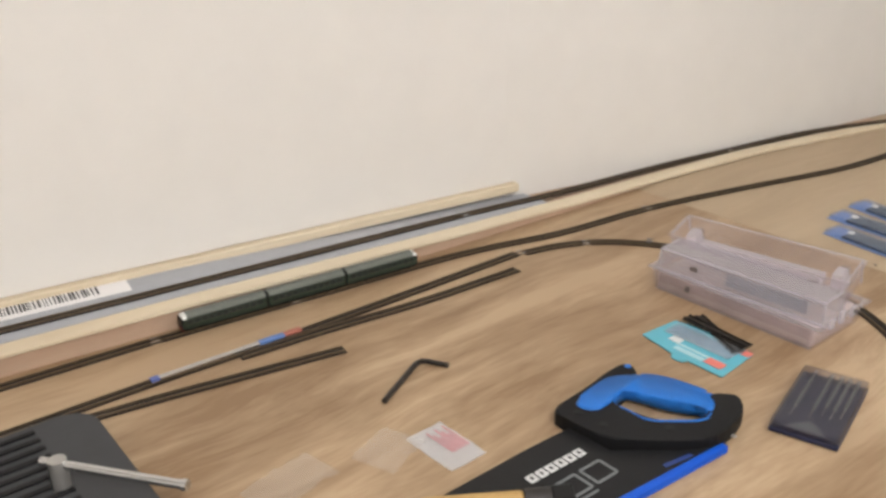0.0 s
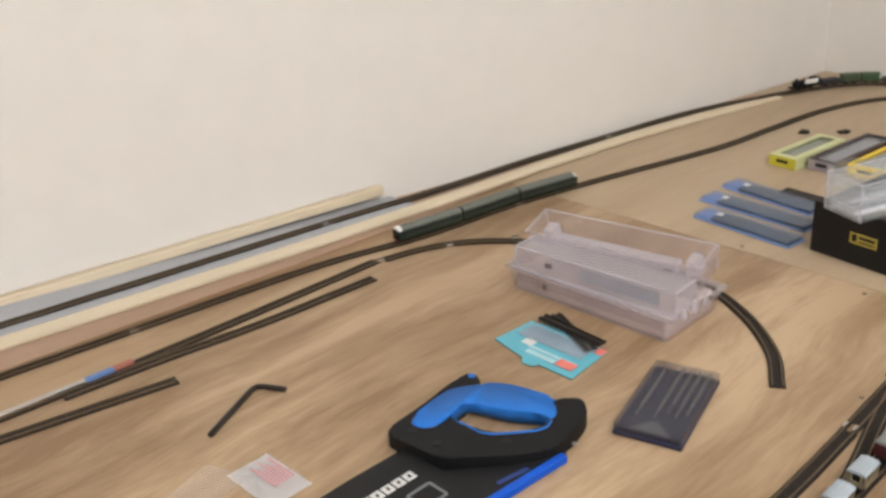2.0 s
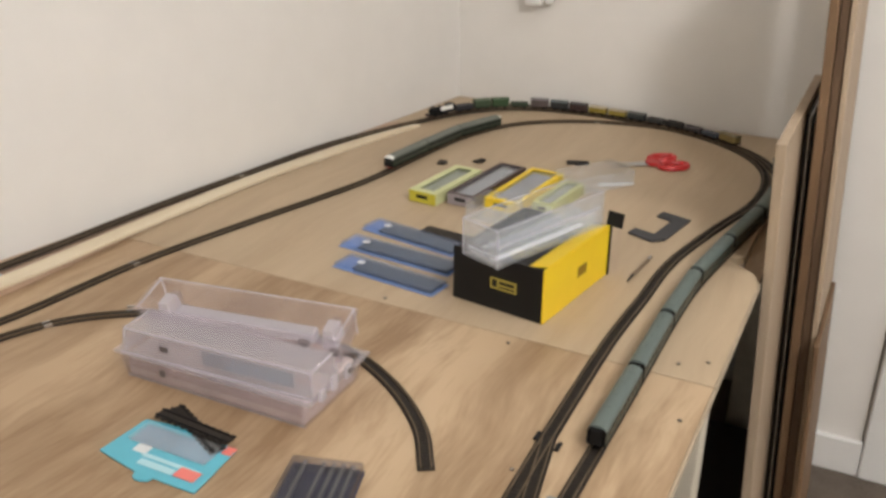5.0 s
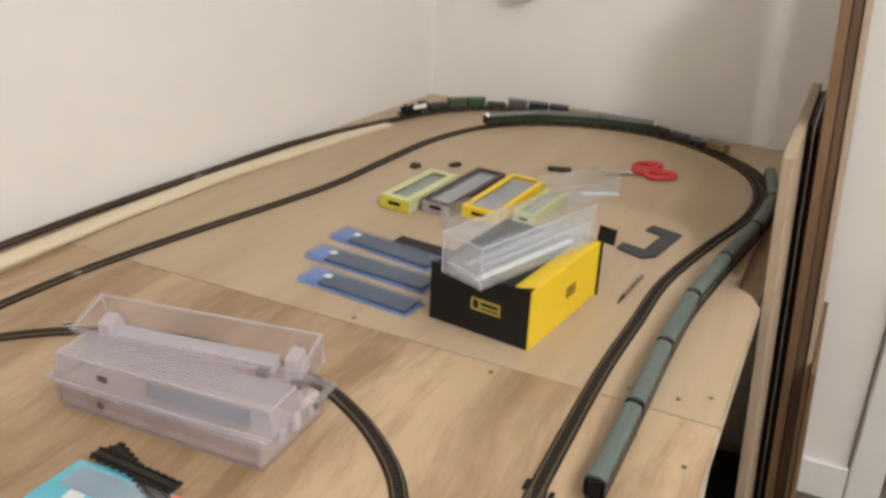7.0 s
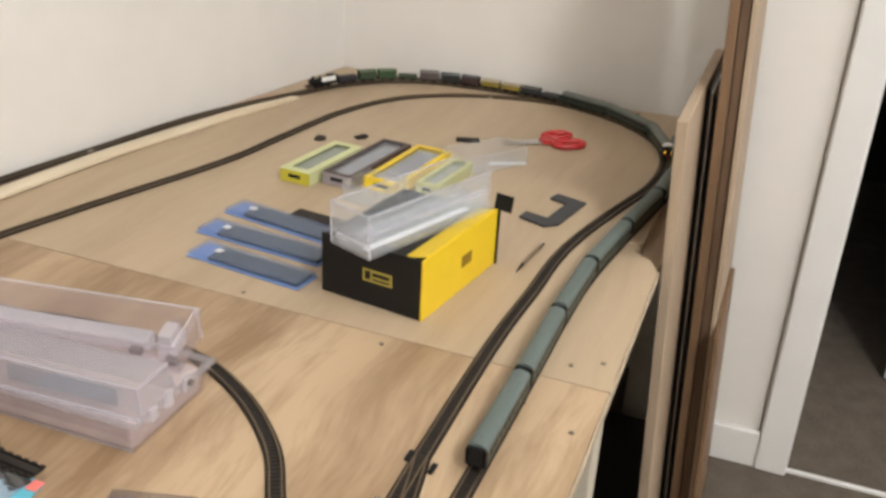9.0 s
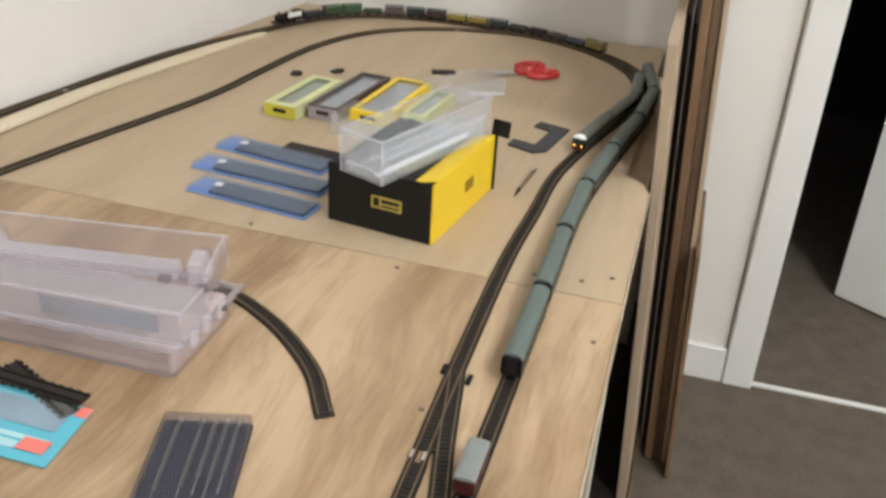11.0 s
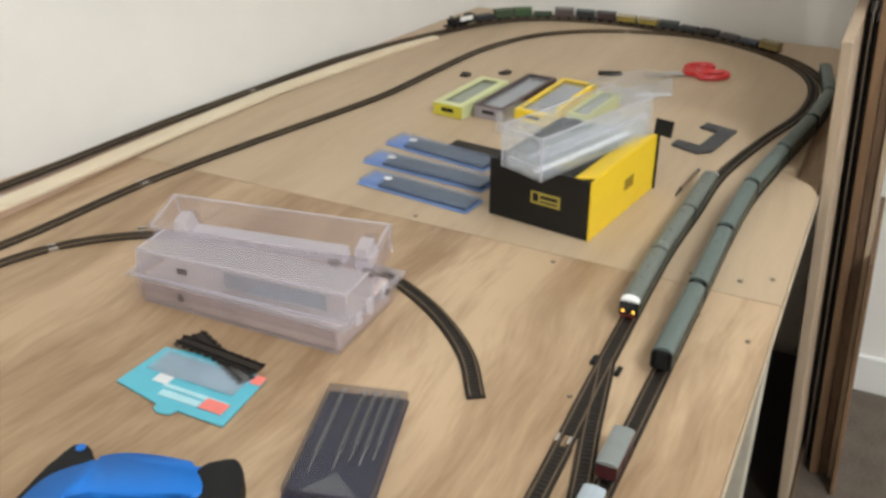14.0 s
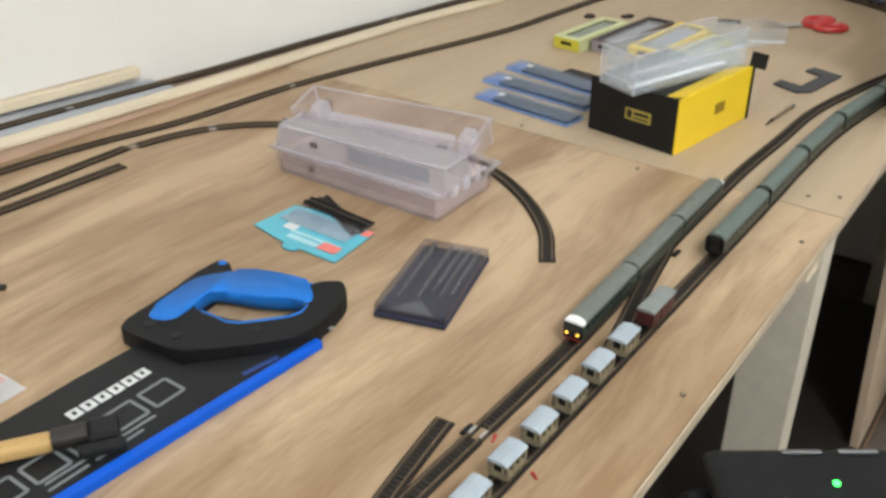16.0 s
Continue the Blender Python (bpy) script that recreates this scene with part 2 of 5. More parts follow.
BOX_BLACK = mat("black_card", (0.008, 0.008, 0.008), 0.5, spec=0.3, var=0.1)
NAVY = mat("navy_insert", (0.013, 0.016, 0.050), 0.5, var=0.12)
PAPER = mat("white_paper", (0.94, 0.92, 0.92), 0.8, var=0.03)
PINK = mat("pink_print", (0.80, 0.36, 0.40), 0.8)
GREY_PLASTIC = mat("charcoal_rubber", (0.040, 0.041, 0.046), 0.55, var=0.12, bump=0.1)
INNER_GREY = mat("grey_tray", (0.30, 0.31, 0.34), 0.5, var=0.1)
PLY_EDGE = mat("pale_ply_edge", (0.60, 0.54, 0.44), 0.6, var=0.12, scale=60)
BOARD_EDGE = mat("raw_ply_edge", (0.47, 0.38, 0.27), 0.7, var=0.25, scale=90)
SCREW_STEEL = mat("tarnished_screw_steel", (0.13, 0.10, 0.075), 0.45, metal=0.5, var=0.2)
BRONZE = mat("tarnished_bronze", (0.30, 0.22, 0.15), 0.4, metal=0.6, var=0.2, scale=90)
GOLD_WOOD = wood("golden_handle_wood", (0.60, 0.40, 0.16), (0.44, 0.27, 0.10), (8, 30, 30), 0.9, 0.5)
PACKING = mat("milky_lilac_packing", (0.46, 0.385, 0.37), 0.45, var=0.22, scale=26)
GREY_PATCH = mat("blue_grey_patch", (0.36, 0.375, 0.43), 0.4, var=0.3, scale=60)
SLOT_SHADE = mat("taupe_slot_shade", (0.24, 0.19, 0.155), 0.5, var=0.3, scale=70)
CLIP_GREY = mat("dull_taupe_clip", (0.14, 0.12, 0.115), 0.5)
GREEN_LED = glow("green_led", (0.10, 1.0, 0.12), 3.0)
# near-black colour that stands in for the hall's lack of light
HALL_GLOOM = mat("painted_hall_gloom", (0.02, 0.018, 0.016), 0.9, var=0.1)

# ---------------------------------------------------------------- mesh tools


def grp(name, m, label="", category="", group="", kind=""):
    """A thing: an Empty at its base."""
    ob = new(name)
    ob.empty_display_size = 0.02
    ob.matrix_basis = m
    return tagged(ob, label, category, group, kind)


def mesh_of(name, bm, material, smooth=False):
    me = bpy.data.meshes.new(name)
    bmesh.ops.recalc_face_normals(bm, faces=bm.faces)
    bm.to_mesh(me)
    bm.free()
    me.materials.append(material)
    if smooth:
        for p in me.polygons:
            p.use_smooth = True
    return me


def part(name, bm, material, parent=None, label="", smooth=False, m=None):
    ob = new(name, bm if isinstance(bm, bpy.types.Mesh) else mesh_of(name, bm, material, smooth))
    if ob.data.materials and ob.data.materials[0] in (PURPLE_CLEAR, LILAC_DENSE, EDGE_CLEAR, CLEAR, FILM, BLUE_PACK):
        ob.visible_shadow = False
    if parent:
        ob.parent = parent
    if m is not None:
        ob.matrix_basis = m
    if label:
        tagged(ob, label)
    return ob


def box(x0, x1, y0, y1, z0, z1, bevel=0.0, bm=None, m=None, seg=2):
    bm = bm or bmesh.new()
    r = bmesh.ops.create_cube(bm, size=1)
    vs = r["verts"]
    for v in vs:
        v.co = Vector(((x0 + x1) / 2 + v.co.x * (x1 - x0), (y0 + y1) / 2 + v.co.y * (y1 - y0), (z0 + z1) / 2 + v.co.z * (z1 - z0)))
    if m is not None:
        for v in vs:
            v.co = m @ v.co
    if bevel:
        es = list({e for v in vs for e in v.link_edges})
        bmesh.ops.bevel(bm, geom=es, offset=bevel, segments=seg, affect="EDGES", profile=0.5)
    return bm


def rod(a, b, r, bm=None, seg=12, r2=None):
    bm = bm or bmesh.new()
    a, b = Vector(a), Vector(b)
    q = (b - a).to_track_quat("Z", "Y").to_matrix().to_4x4()
    bmesh.ops.create_cone(bm, cap_ends=True, segments=seg, radius1=r, radius2=r if r2 is None else r2, depth=(b - a).length,
                          matrix=Matrix.Translation((a + b) / 2) @ q)
    return bm


def prism(outline, z0, z1, bevel=0.0, bm=None, holes=(), seg=2):
    """A plate from an outline in x and y."""
    bm = bm or bmesh.new()
    n = len(outline)
    if not holes:
        lo = [bm.verts.new((x, y, z0)) for x, y in outline]
        hi = [bm.verts.new((x, y, z1)) for x, y in outline]
        top = bm.faces.new(hi)
        bm.faces.new(lo[::-1])
        for i in range(n):
            bm.faces.new((lo[i], lo[(i + 1) % n], hi[(i + 1) % n], hi[i]))
        if bevel:
            bmesh.ops.bevel(bm, geom=list(top.edges), offset=bevel, segments=seg, affect="EDGES", profile=0.5)
    else:
        hole = holes[0]
        k = len(hole)
        lo = [bm.verts.new((x, y, z0)) for x, y in outline]
        hi = [bm.verts.new((x, y, z1)) for x, y in outline]
        hl = [bm.verts.new((x, y, z0)) for x, y in hole]
        hh = [bm.verts.new((x, y, z1)) for x, y in hole]
        edges = []
        for ring in (lo, hi, hl, hh):
            for i in range(len(ring)):
                edges.append(bm.edges.new((ring[i], ring[(i + 1) % len(ring)])))
        bmesh.ops.triangle_fill(bm, use_beauty=True, edges=edges[:n] + edges[2 * n:2 * n + k])
        bmesh.ops.triangle_fill(bm, use_beauty=True, edges=edges[n:2 * n] + edges[2 * n + k:])
        for i in range(n):
            bm.faces.new((lo[i], lo[(i + 1) % n], hi[(i + 1) % n], hi[i]))
        for i in range(k):
            bm.faces.new((hl[i], hl[(i + 1) % k], hh[(i + 1) % k], hh[i]))
    return bm


def rounded(loop, rounds=2):
    """Corner cutting of a closed outline."""
    for _ in range(rounds):
        loop = [q for a, b in zip(loop, list(loop[1:]) + [loop[0]]) for q in
                ((0.75 * a[0] + 0.25 * b[0], 0.75 * a[1] + 0.25 * b[1]), (0.25 * a[0] + 0.75 * b[0], 0.25 * a[1] + 0.75 * b[1]))]
    return loop


def tray(x0, x1, y0, y1, z0, z1, t, bm=None, floor=True):
    """An open tray (or, without floor, a frame) with walls of thickness t, in one piece."""
    bm = bm or bmesh.new()

    def loop(a, z):
        return [bm.verts.new(c) for c in ((x0 + a, y0 + a, z), (x1 - a, y0 + a, z), (x1 - a, y1 - a, z), (x0 + a, y1 - a, z))]

    rows = [loop(0, z0), loop(0, z1), loop(t, z1), loop(t, z0 + (t if floor else 0))]
    if not floor:
        rows.append(rows[0])
    for a, b in zip(rows, rows[1:]):
        for k in range(4):
            bm.faces.new((a[k], a[(k + 1) % 4], b[(k + 1) % 4], b[k]))
    if floor:
        bm.faces.new(rows[0][::-1])
        bm.faces.new(rows[3])
    return bm


def smooth_line(points, step=0.01):
    """An even, rounded line through the points (Catmull-Rom), as an array."""
    p = [Vector((*q, 0)[:3]) for q in points]
    p = [2 * p[0] - p[1]] + p + [2 * p[-1] - p[-2]]
    dense = []
    for i in range(1, len(p) - 2):
        for k in range(24):
            t = k / 24
            a, b, c, d = p[i - 1:i + 3]
            dense.append(0.5 * (2 * b + (c - a) * t + (2 * a - 5 * b + 4 * c - d) * t * t + (3 * b - a - 3 * c + d) * t ** 3))
    dense.append(p[-2])
    d = np.array(dense)
    for _ in range(3):
        d[1:-1] = (d[:-2] + 2 * d[1:-1] + d[2:]) / 4
    s = np.r_[0, np.cumsum(np.linalg.norm(np.diff(d, axis=0), axis=1))]
    n = max(2, int(s[-1] / step) + 1)
    at = np.linspace(0, s[-1], n)
    return np.stack([np.interp(at, s, d[:, k]) for k in range(3)], 1), s[-1]


def frames_of(line):
    """Headings and left-hand normals along a line."""
    d = np.gradient(line, axis=0)
    d /= np.linalg.norm(d, axis=1)[:, None]
    left = np.stack([-d[:, 1], d[:, 0], 0 * d[:, 0]], 1)
    left /= np.linalg.norm(left, axis=1)[:, None]
    return d, left


def ribbon(line, off, width, z0, z1, bm=None):
    """A bar of rectangular section that follows a line at a side distance."""
    bm = bm or bmesh.new()
    _, left = frames_of(line)
    rings = []
    for p, l in zip(line, left):
        c = p + l * off
        rings.append([bm.verts.new((c + l * w)[:2].tolist() + [c[2] + z]) for w, z in
                      ((-width / 2, z0), (width / 2, z0), (width / 2, z1), (-width / 2, z1))])
    for a, b in zip(rings, rings[1:]):
        for i in range(4):
            bm.faces.new((a[i], a[(i + 1) % 4], b[(i + 1) % 4], b[i]))
    bm.faces.new(rings[0])
    bm.faces.new(rings[-1][::-1])
    return bm


GAUGE, TIE_W, TIE_L, TIE_H, RAIL_H, TIE_STEP = 0.009, 0.0168, 0.0041, 0.0017, 0.0021, 0.0051
TIE = mesh_of("sleeper", box(-TIE_L / 2, TIE_L / 2, -TIE_W / 2, TIE_W / 2, 0, TIE_H), SLEEPER)


JOINTS = [(-0.585, 0.681, -4), (-0.394, 0.660, -6), (0.224, 0.5655, -13), (-0.050, 0.711, -5), (-0.058, 0.571, 0), (0.0425, 0.534, -30), (0.12, 0.4735, -50), (0.57, 0.6515, -9), (-0.02, -0.0905, 0), (-0.255, -0.0935, 0), (1.19, 0.21, -75)]


def track(name, points, label, single=None, z=0.0, rail=None):
    """Flexible track on its line: two rails, chairs' webs and sleepers. single: the stretch of x in which each sleeper is its own part."""
    line, length = smooth_line(points)
    base = Vector(line[0])
    ob = grp(name, Matrix.Translation((base.x, base.y, ZB + z)), label, "model track", "tracks on the board")
    loc = line - np.array([base.x, base.y, 0])
    for side in (-1, 1):
        part("rail", ribbon(loc, side * (GAUGE / 2 + 0.0006), 0.0013, TIE_H, TIE_H + RAIL_H), rail or RAIL, ob)
        part("web", ribbon(loc, side * (GAUGE / 2 + 0.0006), 0.0046, 0.0002, TIE_H - 0.0004), SLEEPER, ob)
    ties, _ = smooth_line(points, TIE_STEP)
    d, left = frames_of(ties)
    verts, faces = [], []
    for p, h in zip(ties, d):
        if any(math.hypot(p[0] - x, p[1] - y) < 0.0078 for x, y, _ in JOINTS):
            continue
        ang = math.atan2(h[1], h[0])
        m = Matrix.Translation((p[0] - base.x, p[1] - base.y, p[2])) @ Matrix.Rotation(ang + random.uniform(-0.02, 0.02), 4, "Z")
        if single and single[0] < p[0] < single[1]:
            part("sleeper", TIE, None, ob, m=m)
        else:
            k = len(verts)
            verts += [tuple(m @ v.co) for v in TIE.vertices]
            faces += [tuple(k + i for i in f.vertices) for f in TIE.polygons]
    if verts:
        me = bpy.data.meshes.new("sleeper_strip")
        me.from_pydata(verts, [], faces)
        me.materials.append(SLEEPER)
        tagged(part("sleeper_strip", me, None, ob), kind="stuff")
    return ob

# ---------------------------------------------------------------- the room
X_END, X_DOOR = 1.262, 1.03


def wall_y(x):
    return 0.686 - 0.147 * (x - 0.43)


def slab(name, bm, material, label, category="wall"):
    return tagged(part(name, bm, material), label, category, kind="structure")


XL, YF, ZC = -2.6, -3.0, 2.40
slab("floor", box(XL, 2.9, YF, 1.3, -0.05, 0.0), CARPET, "brown short-pile carpet on the floor", "floor")
# ceiling out of view, added for bounced fill light
slab("ceiling", box(XL, 2.9, YF, 1.3, ZC, ZC + 0.05), CEIL, "unseen white ceiling that bounces light down", "ceiling")
slab("wall_back", prism([(XL, wall_y(XL)), (X_END, wall_y(X_END)), (X_END, wall_y(X_END) + 0.1), (XL, wall_y(XL) + 0.1)], 0, ZC), WALL,
     "off-white painted plaster wall behind the railway board")
slab("wall_end", box(X_END, X_END + 0.1, -0.264, wall_y(X_END) + 0.1, 0, ZC), WALL, "off-white painted plaster end wall")
slab("wall_return", box(X_DOOR, X_END + 0.1, -0.40, -0.266, 0, ZC), WALL, "off-white painted return wall beside the doorway")
slab("wall_door", box(X_DOOR, X_DOOR + 0.1, -0.413, -0.402, 0, ZC), WALL, "off-white painted wall beside the doorway")
slab("wall_over_door", box(X_DOOR, X_DOOR + 0.1, -1.25, -0.415, 2.03, ZC), WALL, "off-white painted wall over the doorway")
slab("wall_door_far", box(X_DOOR, X_DOOR + 0.1, YF, -1.252, 0, ZC), WALL, "off-white painted wall past the doorway")
# two walls out of view, added to close the room for bounced light
slab("unseen_wall_front", box(XL, 2.9, YF - 0.1, YF, 0, ZC), WALL, "unseen off-white wall behind the viewer, bounces light")
slab("unseen_wall_left", box(XL - 0.1, XL, YF, 1.2, 0, ZC), WALL, "unseen off-white side wall, bounces light")
# the hall's darkness is put into the colour of these walls
slab("wall_hall", box(2.8, 2.9, YF, -0.3, 0, ZC), HALL_GLOOM, "hall wall beyond the doorway, its gloom painted near-black")
slab("wall_hall_side", box(X_END + 0.102, 2.8, -0.40, -0.266, 0, ZC), HALL_GLOOM, "hall side wall, its gloom painted near-black")
slab("wall_hall_front", box(X_DOOR + 0.1, 2.8, -1.9, -1.8, 0, ZC), HALL_GLOOM, "hall side wall past the door, its gloom painted near-black")

# skirting, architrave, threshold and the open door
def trim_piece(name, bm, label):
    return tagged(part(name, bm, GLOSS_WHITE), label, "trim", kind="structure")


trim_piece("skirting", box(X_DOOR - 0.014, X_DOOR - 0.001, -0.403, -0.27, 0.0, 0.075, 0.003), "white gloss skirting board beside the doorway")
trim_piece("architrave", box(X_DOOR - 0.018, X_DOOR - 0.001, -0.460, -0.4035, 0, 2.06, 0.004), "white gloss door architrave")
trim_piece("door_lining", box(X_DOOR + 0.001, X_DOOR + 0.099, -0.452, -0.416, 0, 2.03, 0.002), "white gloss door lining")
trim_piece("threshold", box(X_DOOR - 0.004, X_DOOR + 0.006, -1.25, -0.456, 0.0, 0.006, 0.001), "pale metal threshold strip across the doorway")
d1 = grp("door_1", pose(1.47, -0.655, 0.006, 0, 0, -33), "grey-white painted door standing open in the dim hall", "door", kind="structure")
part("leaf", box(-0.02, 0.02, -0.76, 0.0, 0, 1.98, 0.002), GLOSS_WHITE, d1)
part("panel", box(-0.026, -0.021, -0.62, -0.14, 0.2, 0.85, 0.002), GLOSS_WHITE, d1)

# socket on the end wall
so = grp("wall_socket", pose(X_END - 0.001, 0.375, 0.80, 0, 0, 0), "white plastic wall fitting with a rounded plug", "socket")
part("plate", rod((-0.009, 0, 0.02), (0, 0, 0.02), 0.036, seg=28), WHITE_PAINT, so)
part("plug", box(-0.035, -0.0095, -0.012, 0.024, -0.012, 0.035, 0.006), WHITE_PAINT, so)
part("knob", rod((-0.02, -0.026, 0.005), (-0.0095, -0.026, 0.005), 0.012), WHITE_PAINT, so)

# ---------------------------------------------------------------- the board on its trestle
Y_FRONT, X_JOINT = -0.2165, 0.283


def board_top(name, outline, material, label):
    ob = grp(name, pose(0, 0, ZB), label, "board")
    part("top", prism(outline, -0.012, 0.0), material, ob)
    return ob


XB = -1.35
left_board = board_top("baseboard_top_warm", [(XB, Y_FRONT), (0.272, Y_FRONT), (0.2915, 0.702), (XB, 0.942)], PLY_WARM,
                       "warm brown plywood board top with dark grain streaks")
right_board = board_top("baseboard_top_pale", [(0.2735, Y_FRONT), (0.565, Y_FRONT), (0.592, -0.205), (0.628, -0.160), (0.640, -0.185), (X_END - 0.004, -0.185), (X_END - 0.004, 0.560), (0.293, 0.702)], PLY_PALE,
                        "pale birch plywood sheet, top of the railway board")
part("packing", box(0.60, 0.98, -0.214, -0.186, -0.03, -0.013), PLY_WARM, right_board)
for board, xa, xb in ((left_board, XB, 0.2715), (right_board, 0.2738, 0.565)):
    part("edge_strip", box(xa, xb, Y_FRONT - 0.0025, Y_FRONT - 0.0005, -0.0125, -0.0006, 0.0004), BOARD_EDGE, board, "raw plywood edge")
    part("under_batten", box(xa + 0.03, xb - 0.03, Y_FRONT + 0.10, Y_FRONT + 0.14, -0.055, -0.0123), PINE, board)
for x in (-0.95, 0.205, 1.05):
    lg = grp("table_leg", pose(x, Y_FRONT + 0.045, 0), "cream painted wooden leg under the railway board", "table leg", "legs of the board")
    part("post", box(0.025, 0.068, -0.044, 0.026, 0, ZB - 0.0125, 0.002), PLY_EDGE, lg)
    part("top_block", box(-0.010, 0.0245, -0.040, 0.020, ZB - 0.048, ZB - 0.0128, 0.002), PINE, lg, "pine fixing block")
    bl = grp("table_leg", pose(x, 0.45, 0), "cream painted wooden leg under the railway board", "table leg", "legs of the board")
    part("post", box(-0.03, 0.03, -0.03, 0.03, 0, ZB - 0.0125, 0.002), GLOSS_WHITE, bl)
    part("top_block", box(0.0305, 0.060, -0.028, 0.028, ZB - 0.048, ZB - 0.0128, 0.002), PINE, bl, "pine fixing block")

# assumed panel, added to darken the carpet under the board
ds = grp("assumed_dark_panel", pose(0.62, 0.02, 0.0), "assumed dark panel lying flat on the carpet under the board", "panel")
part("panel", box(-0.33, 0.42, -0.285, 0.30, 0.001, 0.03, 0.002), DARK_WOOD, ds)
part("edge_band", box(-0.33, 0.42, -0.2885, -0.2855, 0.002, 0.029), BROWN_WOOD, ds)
# screws sunk in the sheets
for x, y in ((0.295, 0.208), (0.260, 0.021), (0.323, -0.200), (0.193, -0.198), (-0.117, -0.200), (0.22, -0.145), (0.30, -0.12), (0.305, -0.17), (0.04, -0.075)):
    sc = grp("screw", pose(x, y, ZB), "small dull screw head sunk in the plywood", "screw", "screws in the board")
    part("head", rod((0, 0, 0.0002), (0, 0, 0.0011), 0.0024, seg=10), SCREW_STEEL, sc)
    part("slot", box(-0.0016, 0.0016, -0.0004, 0.0004, 0.0012, 0.0015), STEEL, sc)

# ramp along the wall
RAMP = [(-1.35, 0.79), (-0.90, 0.74), (-0.75, 0.715), (-0.48, 0.686), (-0.15, 0.660), (0.13, 0.643), (0.39, 0.635), (0.60, 0.612), (0.80, 0.572), (1.0, 0.528)]


def ramp_z(x):
    return float(np.interp(x, [-0.5, -0.15, 0.13, 0.40, 1.05], [0.031, 0.0215, 0.0135, 0.0065, 0.004]))


def strip_mesh(front, depth, thick=None, z_off=0.0):
    """The inclined strip: its top follows ramp_z, its foot stands on the board (or hangs thick below its top)."""
    bm = bmesh.new()
    xs = np.linspace(front[0][0], front[-1][0], 60)
    ys = np.interp(xs, [p[0] for p in front], [p[1] for p in front])
    rings = []
    for x, y in zip(xs, ys):
        zt = ramp_z(x) + z_off
        zb = 0.0003 if thick is None else zt - thick
        dep = depth(x, y)
        rings.append([bm.verts.new(c) for c in ((x, y, zb), (x, y + dep, zb), (x, y + dep, zt), (x, y, zt))])
    for a, b in zip(rings, rings[1:]):
        for i in range(4):
            bm.faces.new((a[i], a[(i + 1) % 4], b[(i + 1) % 4], b[i]))
    bm.faces.new(rings[0])
    bm.faces.new(rings[-1][::-1])
    return bm


rp = grp("ramp", pose(0, 0, ZB), "pine-topped ramp with a rosy plywood face along the wall", "ramp")
part("core", strip_mesh([(x, y + 0.0025) for x, y in RAMP], lambda x, y: max(0.02, wall_y(x) - y - 0.004), None, -0.0045), ROSE_PLY, rp, "rosy plywood core")
part("pine_top", strip_mesh([(x, y - 0.0025) for x, y in RAMP], lambda x, y: min(0.030, max(0.012, wall_y(x) - y - 0.006)), 0.0042), PINE, rp, "pale pine strip")
part("underlay", strip_mesh([(x, y + 0.030) for x, y in RAMP if x < 0.1] + [(0.10, 0.6748)], lambda x, y: max(0.004, wall_y(x) - y - 0.003), 0.0042), GREY_FOAM, rp, "blue-grey underlay strip")
bk = grp("pine_offcut", pose(0.664, 0.606, ZB + 0.0002, 0, 0, -12), "small pale pine offcut beside the track", "offcut")
part("block", box(-0.009, 0.009, -0.006, 0.0, 0.0, 0.008, 0.001), PINE, bk)

X_PANEL = 0.07
# smooth panel on the wall with a batten under it
pw = grp("wall_panel", pose(X_PANEL, wall_y(X_PANEL) - 0.0005, ZB + 0.024, 0, 0, math.degrees(math.atan(-0.148))), "smooth off-white panel fixed flat to the wall over a pine batten", "panel")
part("sheet", box(-2.4, -0.004, -0.006, 0.0, 0.0165, 1.35, 0.002), WALL, pw)
part("batten", box(-2.4, 0.012, -0.017, 0.0, 0.002, 0.0160, 0.0015), PINE, pw, "pale pine batten")

# barcode label on the underlay
lb = grp("barcode_label", pose(-0.60, 0.805, ZB + ramp_z(-0.6) + 0.0006, 0, 0, -8.5), "white paper label with a printed barcode on the grey underlay", "label")
part("paper", box(-0.14, 0.035, -0.022, 0.022, 0, 0.0004), PAPER, lb)
xx = -0.125
while xx < -0.005:
    w = random.choice((0.0012, 0.002, 0.003))
    part("bar", box(xx, xx + w, -0.010, 0.014, 0.0005, 0.0008), BLACK, lb)
    xx += w + random.choice((0.0015, 0.0025, 0.0035))

# ---------------------------------------------------------------- tracks
INNER = [(-1.30, 0.735), (-0.95, 0.71), (-0.764, 0.694), (-0.585, 0.681), (-0.394, 0.660), (-0.13, 0.630), (0.042, 0.588), (0.221, 0.566), (0.39, 0.527),
         (0.64, 0.460), (0.79, 0.441), (0.96, 0.418), (1.09, 0.365), (1.167, 0.280), (1.208, 0.175), (1.215, 0.065), (1.165, -0.045), (1.085, -0.125),
         (0.99, -0.160), (0.865, -0.160), (0.72, -0.125), (0.574, -0.096), (0.44, -0.090), (0.308, -0.085), (0.10, -0.088), (-0.10, -0.094), (-0.30, -0.093), (-0.62, -0.093)]
OUTER_XY = [(-1.30, 0.845), (-0.95, 0.80), (-0.75, 0.775), (-0.44, 0.738), (-0.05, 0.711), (0.15, 0.692), (0.39, 0.678), (0.58, 0.650), (0.81, 0.611), (1.04, 0.531), (1.165, 0.455), (1.228, 0.36),
            (1.243, 0.236), (1.232, 0.11), (1.195, -0.008), (1.13, -0.112), (1.045, -0.166), (0.95, -0.186), (0.836, -0.1855), (0.651, -0.160), (0.505, -0.142), (0.38, -0.1375), (0.25, -0.1375), (-0.10, -0.136), (-0.62, -0.134)]
